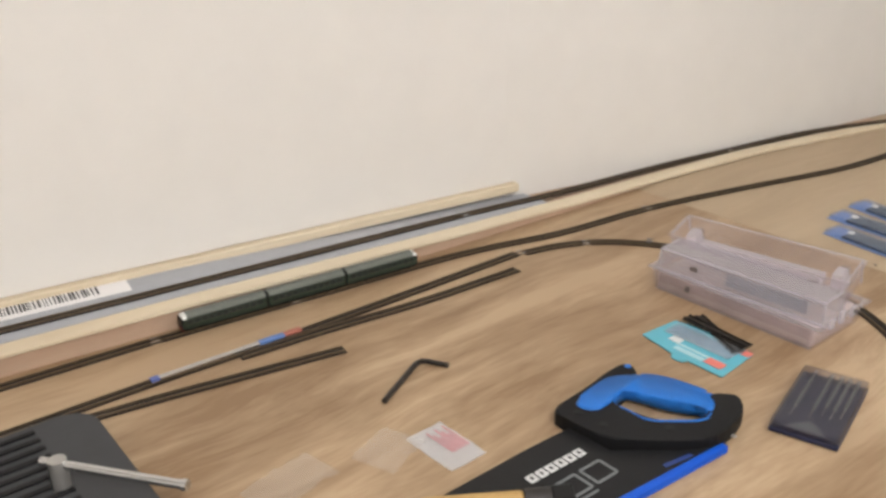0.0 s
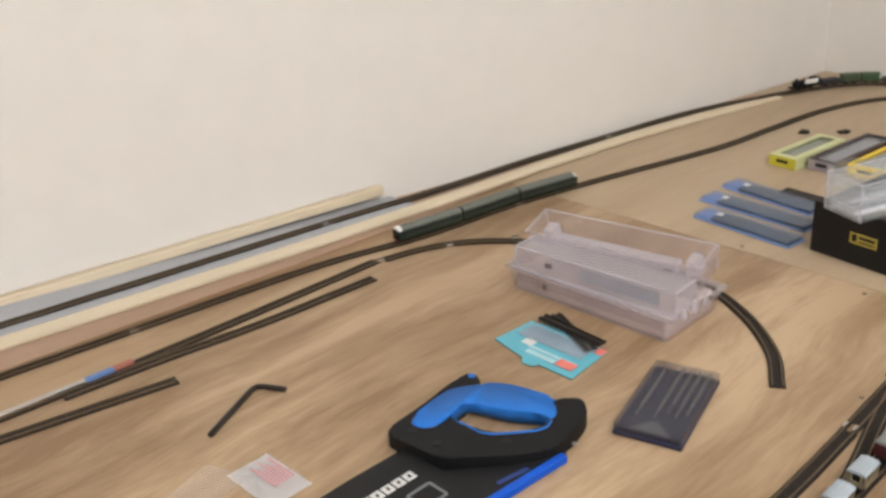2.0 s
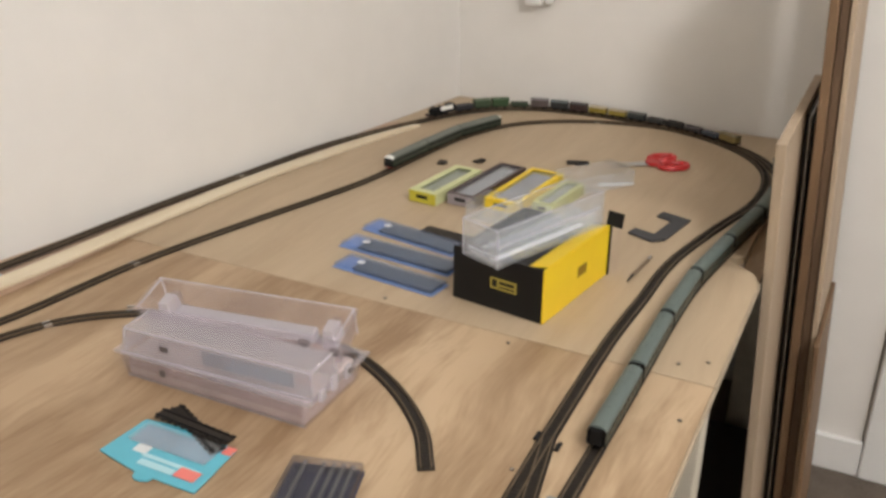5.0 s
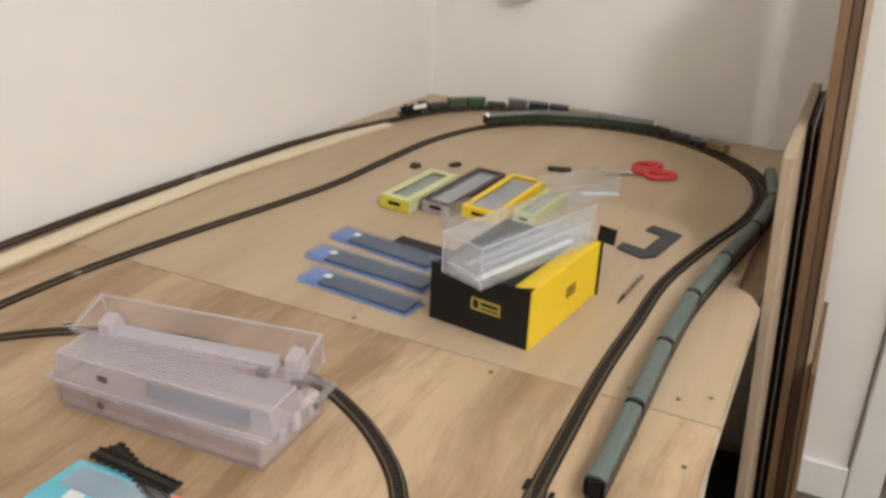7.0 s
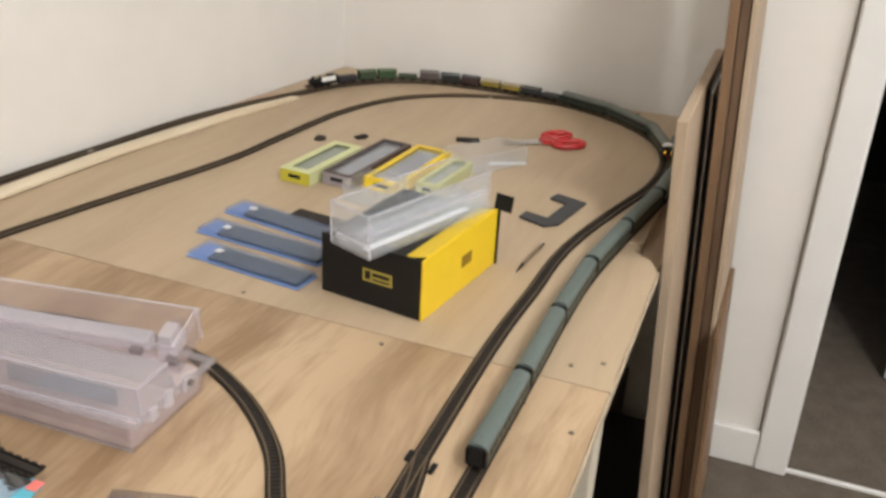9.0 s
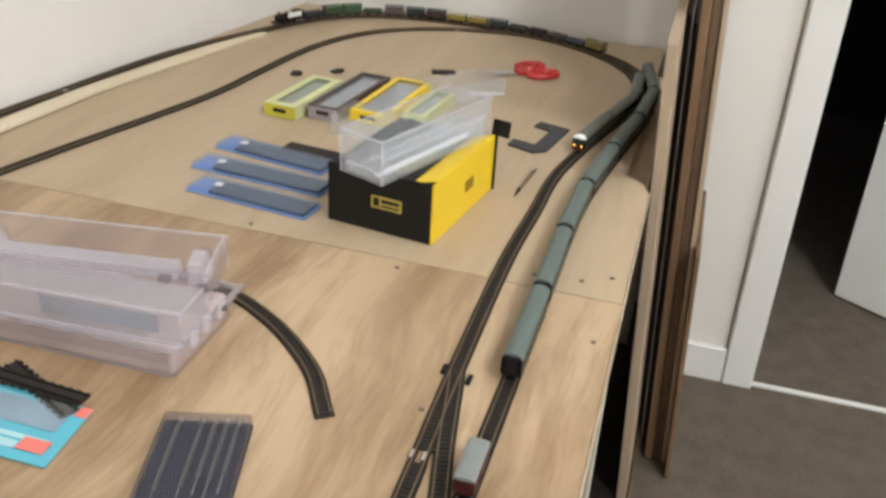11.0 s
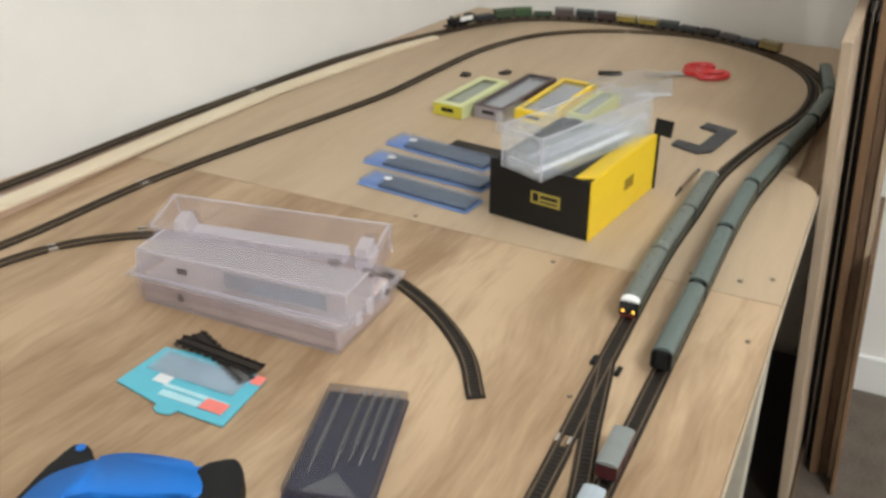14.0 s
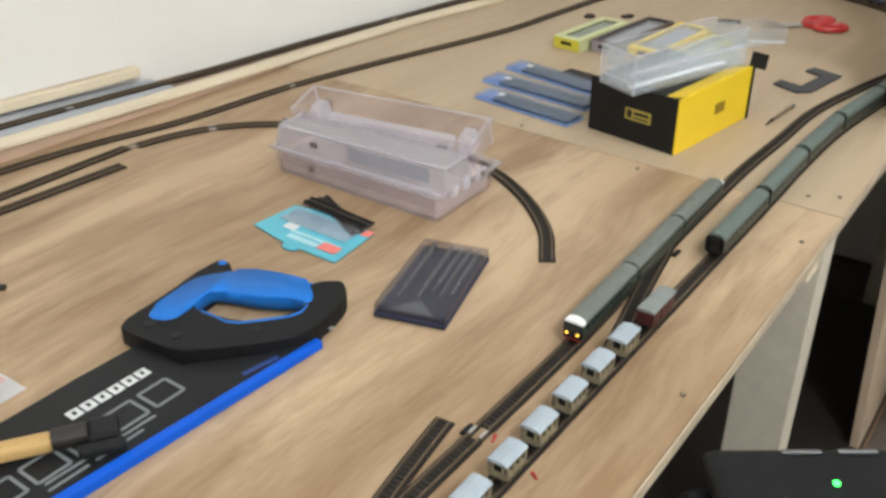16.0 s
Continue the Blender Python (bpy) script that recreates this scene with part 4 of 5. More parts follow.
EDGE_IN = [(-0.277, 0.190), (-0.2755, 0.1775), (-0.2755, 0.160), (-0.270, 0.149), (-0.253, 0.1335), (-0.2375, 0.1205), (-0.226, 0.1165), (-0.214, 0.120)]
part("blue_rim", prism(w2(EDGE_IN + [(x - 0.0018, y - 0.0026) for x, y in EDGE_IN[::-1]], SAWX, SAWY), 0.0160, 0.0178), BLUE, sw)
part("blue_button", rod((-0.2085 - SAWX, 0.237 - SAWY, 0.0150), (-0.2085 - SAWX, 0.237 - SAWY, 0.0182), 0.0040, seg=14), BLUE, sw)
for x, y in ((-0.318, 0.2105), (-0.3155, 0.1775), (-0.269, 0.130)):
    part("rivet", rod((x - SAWX, y - SAWY, 0.0170), (x - SAWX, y - SAWY, 0.0179), 0.0050, seg=14), BLADE, sw)
part("hang_ring", rod((-0.219 - SAWX, 0.087 - SAWY, 0.0068), (-0.219 - SAWX, 0.087 - SAWY, 0.0072), 0.003), STEEL, sw)


def print_bar(x0, y0, x1, y1, width, material, parent, z):
    bm = box(0, math.hypot(x1 - x0, y1 - y0), -width / 2, width / 2, z, z + 0.0003)
    return part("print_bar", bm, material, parent, m=pose(x0 - SAWX, y0 - SAWY, 0, 0, 0, math.degrees(math.atan2(y1 - y0, x1 - x0))))


for k in range(6):       # heavy white maker's mark as plain blocks
    a = -0.4285 + k * 0.0128
    print_bar(a, 0.1712 - 0.0002 * k, a + 0.0106, 0.1710 - 0.0002 * k, 0.0112, PRINT_WHITE, sw, 0.0069)
    print_bar(a + 0.0038, 0.1712 - 0.0002 * k, a + 0.0066, 0.1710 - 0.0002 * k, 0.0050, BLADE, sw, 0.0073)
for k in range(5):       # large outlined mark as plain grey frames
    a = -0.5200 + k * 0.0350
    for p, q in (((0, 0.012), (0.027, 0.012)), ((0, -0.012), (0.027, -0.012)), ((0, -0.012), (0, 0.012)), ((0.027, -0.012), (0.027, 0.012))):
        print_bar(a + p[0], 0.1375 + p[1], a + q[0] + 1e-5, 0.1375 + q[1], 0.0030, PRINT_GREY, sw, 0.0069)
for x0, y0, x1, y1 in ((-0.483, 0.1205, -0.440, 0.1195), (-0.434, 0.1193, -0.388, 0.1180), (-0.485, 0.1130, -0.452, 0.1125), (-0.446, 0.1125, -0.404, 0.1120)):
    print_bar(x0, y0, x1, y1, 0.0026, PRINT_GREY, sw, 0.0072)
print_bar(-0.312, 0.1015, -0.277, 0.0955, 0.005, mat("blue_print", (0.02, 0.05, 0.22), 0.5), sw, 0.0069)

# wooden-handled tool lying over the saw blade
wt = grp("craft_tool", pose(-0.446, 0.140, ZB + 0.0075, 0, 0, 146), "small tool with a golden wooden handle and a dark ferrule", "hand tool")
part("handle", box(0.012, 0.11, -0.0075, 0.0075, 0.001, 0.0145, 0.005, seg=3), GOLD_WOOD, wt)
part("ferrule", rod((-0.012, 0, 0.009), (0.013, 0, 0.009), 0.008, seg=16), BLACK_STEEL, wt)
part("jaw", box(-0.034, -0.012, -0.012, 0.012, 0.0005, 0.013, 0.003), BLADE, wt)
part("lever", box(-0.038, -0.004, 0.012, 0.022, 0.0005, 0.010, 0.003), BLADE, wt)

# hex key
hk = grp("hex_key", pose(-0.3635, 0.4239, ZB), "black steel hex key lying on the plywood", "hex key")
A, Bk, Ck = Vector((-0.085, -0.0455, 0.0035)), Vector((0, 0, 0.0035)), Vector((0.0165, -0.032, 0.0035))
u, v = (A - Bk).normalized(), (Ck - Bk).normalized()
bm = bmesh.new()
pts = [A, Bk + u * 0.010, Bk + u * 0.004 + v * 0.002, Bk + v * 0.004 + u * 0.002, Bk + v * 0.010, Ck]
for p, q in zip(pts, pts[1:]):
    rod(p, q + (q - p).normalized() * 0.001, 0.0034, bm, 6)
part("bar", bm, BLACK_STEEL, hk)

# paper slip and a little clear bag
pp = grp("instruction_slip", pose(-0.448, 0.272, ZB, 0, 0, 2), "crumpled white paper slip with pink print", "paper slip")
bm = bmesh.new()
grid = {}
for i in range(9):
    for j in range(11):
        x, y = (i / 8 - 0.5) * 0.047, (j / 10 - 0.5) * 0.072
        grid[i, j] = bm.verts.new((x, y, 0.0012 + 0.0028 * abs(noise.noise(Vector((x * 40, y * 40, 2))))))
for i in range(8):
    for j in range(10):
        bm.faces.new((grid[i, j], grid[i + 1, j], grid[i + 1, j + 1], grid[i, j + 1]))
bmesh.ops.solidify(bm, geom=bm.faces, thickness=0.0003)
part("sheet", bm, PAPER, pp)
for k in range(7):
    part("print_bar", box(-0.004 + k * 0.0035, -0.0026 + k * 0.0035, -0.016, 0.026 - 0.007 * (k % 3), 0.0042, 0.0045), PINK, pp)
for (x, y, sx, sy, rot) in ((-0.495, 0.305, 0.062, 0.052, 20), (-0.60, 0.325, 0.085, 0.05, 10)):
    bg = grp("clear_bag", pose(x, y, ZB, 0, 0, rot), "small crumpled clear plastic bag", "plastic bag")
    bm = bmesh.new()
    grid = {}
    for i in range(9):
        for j in range(9):
            a, b = (i / 8 - 0.5) * sx, (j / 8 - 0.5) * sy
            grid[i, j] = bm.verts.new((a, b, 0.001 + 0.009 * abs(noise.noise(Vector((a * 45 + x * 9, b * 45, 5)))) * (1 - (2 * i / 8 - 1) ** 4)))
    for i in range(8):
        for j in range(8):
            bm.faces.new((grid[i, j], grid[i + 1, j], grid[i + 1, j + 1], grid[i, j + 1]))
    part("film", bm, FILM, bg, smooth=True)

# carded joiners pack
cd = grp("carded_pack", pose(-0.085, 0.23, ZB), "cyan carded blister pack with black track parts spilling out", "blister pack")
OUTL = [(-0.030, 0.062), (0.030, 0.058), (0.036, 0.010), (0.030, -0.056), (-0.040, -0.062), (-0.040, -0.014), (-0.046, -0.012), (-0.0485, -0.005), (-0.0485, 0.001), (-0.046, 0.006), (-0.040, 0.008)]
part("card", prism(OUTL, 0.0008, 0.0022), CYAN, cd)
part("print_patch", box(-0.016, -0.003, 0.018, 0.034, 0.0024, 0.0028), PRINT_WHITE, cd)
part("print_patch", box(-0.030, -0.022, -0.026, 0.016, 0.0024, 0.0027), CYAN_PALE, cd)
part("print_patch", box(-0.019, -0.014, -0.048, 0.020, 0.0024, 0.0027), CYAN_PALE, cd)
part("brand_patch", box(-0.030, -0.016, -0.052, -0.028, 0.0029, 0.0033), CORAL, cd, "coral red printed patch")
part("red_corner", box(0.018, 0.030, -0.057, -0.046, 0.0024, 0.0028), CORAL, cd)
part("pocket_paper", box(-0.004, 0.024, -0.044, 0.048, 0.0024, 0.0029), mat("blue_grey_pocket", (0.16, 0.26, 0.34), 0.4, var=0.35, scale=120), cd, "blue-grey printed pocket")
part("blister", box(-0.006, 0.026, -0.046, 0.050, 0.0031, 0.0060, 0.0014), CLEAR, cd)
for rot, dy in ((-9, 0.0), (12, 0.002)):      # a small diamond crossing lies over the card
    cr = part("crossing_track", box(-0.048, 0.048, -0.0062, 0.0062, 0, 0.0018), SLEEPER, cd, "dark model track crossing", m=pose(0.038, 0.0 + dy, 0.0030 + abs(dy), 0, 0, 74 + rot))
    for s_ in (-1, 1):
        part("rail", box(-0.048, 0.048, s_ * 0.0046 - 0.0007, s_ * 0.0046 + 0.0007, 0.0019, 0.0036), UNDER, cr)
    for q in range(11):
        part("sleeper", box(-0.0450 + q * 0.0090 - 0.0022, -0.0450 + q * 0.0090 + 0.0022, -0.0085, 0.0085, 0.0, 0.0017), SLEEPER, cr)

# screwdriver set
sd = grp("screwdriver_set", pose(-0.103, 0.060, ZB, 0, 0, 16), "flat case of small screwdrivers with a smoky clear lid", "screwdriver set")
part("tray", box(-0.066, 0.066, -0.035, 0.035, 0.0005, 0.006, 0.0015), NAVY, sd)
part("lid", box(-0.0655, 0.0655, -0.0345, 0.0345, 0.0062, 0.0150, 0.0015), SMOKE, sd, "smoky clear plastic lid")
part("insert", box(-0.062, 0.051, -0.031, 0.031, 0.0066, 0.0078), NAVY, sd)
# grey triangle that stands in for a reflection at the lower end
part("reflection_card", prism([(-0.060, -0.022), (-0.036, 0.0), (-0.060, 0.022)], 0.0080, 0.0086), mat("grey_reflection", (0.13, 0.135, 0.15), 0.6, var=0.15), sd)
for k, (y, ln) in enumerate(((-0.025, 0.055), (-0.016, 0.062), (-0.007, 0.058), (0.003, 0.070), (0.021, 0.075))):
    dr = part("screwdriver", rod((0.056 - ln, y, 0.0102), (0.056, y, 0.0102), 0.0017, seg=10), DULL_SHANK, sd)
    part("cap", rod((0.056, y, 0.0102), (0.0615, y, 0.0102), 0.0030, seg=12), METAL, dr)
    part("shaft", rod((0.056 - ln - 0.022, y, 0.0102), (0.056 - ln, y, 0.0102), 0.0008, seg=8), METAL, dr)

# ---------------------------------------------------------------- clear storage box with its lid off


def taper(bm, z0, z1, dx, dy):
    """Draws a moulding in towards its top: dx and dy at z1, nothing at z0."""
    cx = sum(v.co.x for v in bm.verts) / len(bm.verts)
    cy = sum(v.co.y for v in bm.verts) / len(bm.verts)
    for v in bm.verts:
        k = (v.co.z - z0) / (z1 - z0)
        v.co.x -= math.copysign(dx * k, v.co.x - cx)
        v.co.y -= math.copysign(dy * k, v.co.y - cy)
    return bm


def clear_box():
    cb = grp("clear_storage_box", pose(0.0, 0.25, ZB, 0, 0, 0.8), "violet-tinted clear plastic storage box with its lid tipped open behind", "plastic box")
    part("base_tray", taper(tray(0.002, 0.112, -0.120, 0.124, 0.0005, 0.031, 0.0020), 0.031, 0.0, 0.003, 0.006), PURPLE_CLEAR, cb)
    part("rim", tray(-0.003, 0.117, -0.126, 0.127, 0.0312, 0.0345, 0.006, floor=False), LILAC_DENSE, cb, "thick violet plastic rim")
    part("packed_insert", box(0.0058, 0.107, -0.113, 0.117, 0.0012, 0.029, 0.004, seg=2), PACKING, cb, "milky lilac packing insert")
    # thin pale bars on the box's edges imitate their highlight lines
    part("base_highlight", box(0.0050, 0.0066, -0.112, 0.117, 0.0006, 0.0020), EDGE_CLEAR, cb)
    # stepped upper moulding, upside down: a milky top with clear sloping sides
    up = part("upper_tray", taper(tray(0.0, 0.052, -0.124, 0.116, 0.0, 0.029, 0.0018), 0.029, 0.0, 0.003, 0.005), LILAC_DENSE, cb, m=pose(0.052, 0, 0.0640, 0, 180, 2.4))
    for y in (-0.1195, 0.1110):
        part("top_highlight", box(0.004, 0.047, y - 0.0008, y + 0.0008, -0.0012, 0.0002), EDGE_CLEAR, up)
        part("side_highlight", box(0.0475, 0.0490, y - 0.0008, y + 0.0008, 0.001, 0.0275), EDGE_CLEAR, up)
    part("top_highlight", box(0.0475, 0.0492, -0.119, 0.1105, -0.0012, 0.0004), EDGE_CLEAR, up)
    part("foot_highlight", box(0.0515, 0.0532, -0.122, 0.114, 0.0262, 0.0285), EDGE_CLEAR, up)
    part("grey_patch", box(0.0460, 0.0466, -0.098, 0.012, 0.0050, 0.0225), GREY_PATCH, up, "blue-grey foam strip seen through the side")
    part("clip", box(0.0500, 0.0515, 0.052, 0.063, 0.0095, 0.0160, 0.0006), CLIP_GREY, up)
    part("clip", box(0.0008, 0.0022, 0.061, 0.068, 0.0140, 0.0220, 0.0006), CLIP_GREY, cb)
    # pale blocks that stand in for glints on the end towards the front track
    for x0, x1, z1 in ((0.012, 0.022, 0.044), (0.034, 0.044, 0.048), (0.060, 0.072, 0.046)):
        part("corner_glint", box(x0, x1, -0.1310, -0.1265, 0.031, z1, 0.0018), EDGE_CLEAR, cb)
    part("corner_pin", rod((0.066, -0.1335, 0.040), (0.066, -0.1310, 0.040), 0.0032, seg=12), CLIP_GREY, cb)
    # the lid, tipped up on the hinge at the back
    lid = part("lid", taper(tray(0.0, 0.050, -0.122, 0.122, 0.0, 0.033, 0.0018), 0.033, 0.0, 0.002, 0.004), PURPLE_CLEAR, cb, m=pose(0.060, 0.004, 0.0360, 0, -14, 8.0))
    part("lip", tray(-0.002, 0.052, -0.124, 0.124, 0.0332, 0.0352, 0.0035, floor=False), PURPLE_CLEAR, lid)
    for y in (-0.1185, 0.1185):
        part("end_highlight", box(0.0490, 0.0505, y - 0.0009, y + 0.0009, 0.001, 0.0330), EDGE_CLEAR, lid)
        part("end_highlight", box(0.0000, 0.0500, y - 0.0009, y + 0.0009, 0.0353, 0.0362), EDGE_CLEAR, lid)
    part("top_highlight", box(0.0502, 0.0518, -0.121, 0.121, 0.0353, 0.0362), EDGE_CLEAR, lid)
    part("white_bar", box(0.020, 0.036, -0.080, 0.090, 0.0022, 0.0150, 0.002), EDGE_CLEAR, lid, "whitish moulded bar")
    # taupe strip painted for the shadowed wood seen through the slot
    part("slot_shade", box(0.009, 0.016, -0.075, 0.080, 0.0022, 0.0032), SLOT_SHADE, lid)
    for y in (-0.100, 0.100):
        part("bar_end", taper(box(0.014, 0.042, y - 0.009, y + 0.009, 0.0022, 0.0280, 0.002), 0.0, 0.028, 0.004, 0.002), EDGE_CLEAR, lid)
        part("lug", box(0.040, 0.0475, y - 0.006, y + 0.006, 0.0022, 0.0240, 0.0015), PURPLE_CLEAR, lid)
    for y in (-0.060, 0.045):
        part("hinge", rod((0.001, y - 0.014, 0.002), (0.001, y + 0.014, 0.002), 0.0026, seg=10), EDGE_CLEAR, lid)
    for y, x in ((-0.070, 0.012), (-0.108, 0.006)):
        part("clip", box(x, x + 0.007, y - 0.006, y + 0.006, 0.0034, 0.0100, 0.001), CLIP_GREY, lid)
    return cb


clear_box()

# ---------------------------------------------------------------- black and yellow train box
bx = grp("train_box", pose(0.321, 0.0035, ZB, 0, 0, -8.5), "opened black card train box with a bright yellow side", "cardboard box")
BL, BW, BH = 0.176, 0.130, 0.073
part("end_panel", box(0, 0.0022, 0, BW, 0.0005, BH), BOX_BLACK, bx, "black end panel")
part("far_panel", box(BL - 0.0022, BL, 0, BW, 0.0005, BH - 0.004), BOX_BLACK, bx)
part("back_panel", box(0.0024, BL - 0.0024, BW - 0.0022, BW, 0.0005, BH - 0.004), BOX_BLACK, bx)
part("yellow_panel", box(0.0, BL, -0.0024, -0.0002, 0.0005, BH), YELLOW, bx, "bright yellow side panel")
part("floor_panel", box(0.0024, BL - 0.0024, 0, BW - 0.0024, 0.0006, 0.0026), BOX_BLACK, bx)
part("yellow_flap", box(0.010, BL * 0.98, 0.0, 0.028, 0, 0.0012), YELLOW, bx, "folded yellow top flap", m=pose(0, -0.0012, BH + 0.0004, 0, 0, 0) @ pose(0, 0, 0, -14, 0, 0))
part("inner_black", box(0.004, BL - 0.004, 0.03, BW - 0.004, 0.03, 0.052), BOX_BLACK, bx)
part("far_flap", box(0, 0.0014, -0.024, 0.0, 0, 0.020), BOX_BLACK, bx, "black end flap folded out", m=pose(BL + 0.0022, 0.004, BH - 0.001, 0, 12, -6))
part("end_strip", box(BL + 0.0003, BL + 0.0018, -0.0055, 0.02, 0.0006, BH - 0.0012), BOX_BLACK, bx)
lbp = part("label_patch", box(-0.0008, -0.0002, 0.036, 0.074, 0.030, 0.045), mat("ochre_print", (0.42, 0.33, 0.06), 0.5, var=0.1), bx, "ochre printed patch")
part("mark", box(-0.0013, -0.0009, 0.064, 0.071, 0.033, 0.043), BOX_BLACK, lbp)
part("mark", box(-0.0013, -0.0009, 0.039, 0.061, 0.038, 0.042), BOX_BLACK, lbp)
part("mark", box(-0.0013, -0.0009, 0.039, 0.061, 0.033, 0.035), BOX_BLACK, lbp)
part("side_print", box(0.088, 0.112, -0.0031, -0.0026, 0.030, 0.044), mat("brown_print", (0.30, 0.17, 0.01), 0.5), bx)

# clear inner pack resting on top of the open box
cp = grp("clear_inner_pack", pose(0.289, 0.050, ZB + BH + 0.0030, 0, -1.5, -22.5), "clear plastic train tray resting on the open box", "plastic tray")
part("sleeve", tray(0, 0.192, 0, 0.060, 0.001, 0.050, 0.0018), CLEAR, cp)
part("inner_tray", tray(0.004, 0.186, 0.006, 0.054, 0.004, 0.020, 0.0018), CLEAR, cp)
part("ridge", box(0.01, 0.18, 0.024, 0.036, 0.007, 0.022, 0.003), CLEAR, cp)
# highlight lines of the tray's edges, made as thin pale bars
for y in (0.0, 0.060):
    part("edge_highlight", box(0.0, 0.192, y - 0.0007, y + 0.0007, 0.0502, 0.0514), EDGE_CLEAR, cp)
    part("edge_highlight", box(-0.0007, 0.0007, y - 0.0007, y + 0.0007, 0.002, 0.050), EDGE_CLEAR, cp)
part("edge_highlight", box(-0.0007, 0.0007, 0.001, 0.059, 0.0502, 0.0514), EDGE_CLEAR, cp)
# a white and a grey strip make the streaks inside the tray
part("white_streak", box(0.006, 0.165, 0.009, 0.017, 0.0072, 0.0085), PAPER, cp)
part("grey_streak", box(0.020, 0.160, 0.040, 0.050, 0.0072, 0.0085), INNER_GREY, cp)
part("fold", box(0.004, 0.186, 0.0022, 0.0040, 0.026, 0.0300), EDGE_CLEAR, cp)
part("fold", box(0.0022, 0.0040, 0.006, 0.054, 0.012, 0.0150), EDGE_CLEAR, cp)

# blue rail packs
for x, y, rot, ln in ((0.355, 0.235, -97, 0.165), (0.4185, 0.254, -96, 0.186), (0.4835, 0.266, -100, 0.168)):
    k = grp("blue_track_pack", pose(x, y, ZB, 0, 0, rot), "long flat blue film pack of model track", "track pack", "blue packs beside the train box")
    part("card", box(-ln / 2, ln / 2, -0.021, 0.021, 0.0005, 0.0014), mat("blue_backing", (0.20, 0.30, 0.54), 0.4, var=0.1), k)
    part("contents", box(-ln / 2 + 0.03, ln / 2 - 0.004, -0.016, 0.016, 0.0016, 0.0058, 0.0012), mat("grey_contents", (0.055, 0.070, 0.088), 0.4, var=0.3, scale=45), k)
    part("film", box(-ln / 2 + 0.001, ln / 2 - 0.001, -0.020, 0.020, 0.0015, 0.0085, 0.003), BLUE_PACK, k, "glossy blue film")
    part("sticker", box(-ln / 2 + 0.03, -ln / 2 + 0.040, -0.005, 0.004, 0.0087, 0.0091), PRINT_WHITE, k)

# yellow flat boxes behind
def flat_box(x, y, rot, sx, sy, h, card, end, label, inside, bar=0.006):
    """A shallow window box: card sides, a framed lid with a clear film over a grey tray, and a printed end."""
    o = grp("flat_train_box", pose(x, y, ZB, 0, 0, rot), label, "cardboard box", "flat boxes behind the train box")
    part("body", tray(-sx / 2, sx / 2, -sy / 2, sy / 2, 0.0005, h, 0.0018), card, o)
    part("tray", box(-sx / 2 + 0.004, sx / 2 - 0.004, -sy / 2 + 0.004, sy / 2 - 0.004, 0.003, h * 0.55, 0.001), inside, o, "moulded tray under the film")
    part("film", box(-sx / 2 + 0.003, sx / 2 - 0.003, -sy / 2 + 0.003, sy / 2 - 0.003, h - 0.0022, h - 0.0012), CLEAR, o, "clear window film")
    part("lid_frame", tray(-sx / 2, sx / 2, -sy / 2, sy / 2, h + 0.0002, h + 0.0012, bar, floor=False), card, o)
    part("end_card", box(-sx / 2 - 0.0012, -sx / 2 - 0.0003, -sy / 2 + 0.001, sy / 2 - 0.001, 0.001, h), end, o)
    part("end_mark", box(-sx / 2 - 0.0018, -sx / 2 - 0.0014, -sy / 5, sy / 5, h * 0.45, h * 0.75), BOX_BLACK, o)
    return o


SAGE = mat("sage_film_tray", (0.34, 0.37, 0.24), 0.3, var=0.25)
BROWN_CARD = mat("brown_card", (0.075, 0.045, 0.040), 0.5, var=0.15)
LILAC_END = mat("lilac_grey_end", (0.34, 0.30, 0.32), 0.45, var=0.15)
flat_box(0.690, 0.314, -6, 0.146, 0.052, 0.019, PALE_LIME, YELLOW_LIME, "pale lime flat train box with a yellow end", SAGE, 0.012)
flat_box(0.722, 0.252, -6, 0.178, 0.050, 0.019, BROWN_CARD, LILAC_END, "dark brown flat train box with a clear window", INNER_GREY)
flat_box(0.730, 0.188, -5, 0.172, 0.060, 0.017, YELLOW, YELLOW, "flat train box framed in bright yellow card", INNER_GREY, 0.008)
flat_box(0.722, 0.126, -6, 0.120, 0.036, 0.017, LIME, PALE_LIME, "small lime yellow flat train box with a clear window", SAGE, 0.007)
for x, y, rot, sx in ((0.62, 0.195, -8, 0.07), (0.83, 0.10, -35, 0.12)):
    q = grp("clear_tray", pose(x, y, ZB, 0, 0, rot), "empty clear plastic tray", "plastic tray", "clear trays behind the train box")
    part("shell", tray(-sx / 2, sx / 2, -0.032, 0.032, 0.0005, 0.028, 0.0016), CLEAR, q)

# small black pieces of track base and card
U = grp("black_card_frame", pose(0.69, -0.05, ZB, 0, 0, -10), "black U-shaped card offcut", "card offcut")
part("plate", prism([(-0.048, 0.030), (-0.058, -0.012), (-0.040, -0.026), (0.055, -0.026), (0.062, 0.022), (0.040, 0.024), (0.034, -0.004), (-0.030, -0.004), (-0.026, 0.030)], 0.0004, 0.0035), GREY_PLASTIC, U)
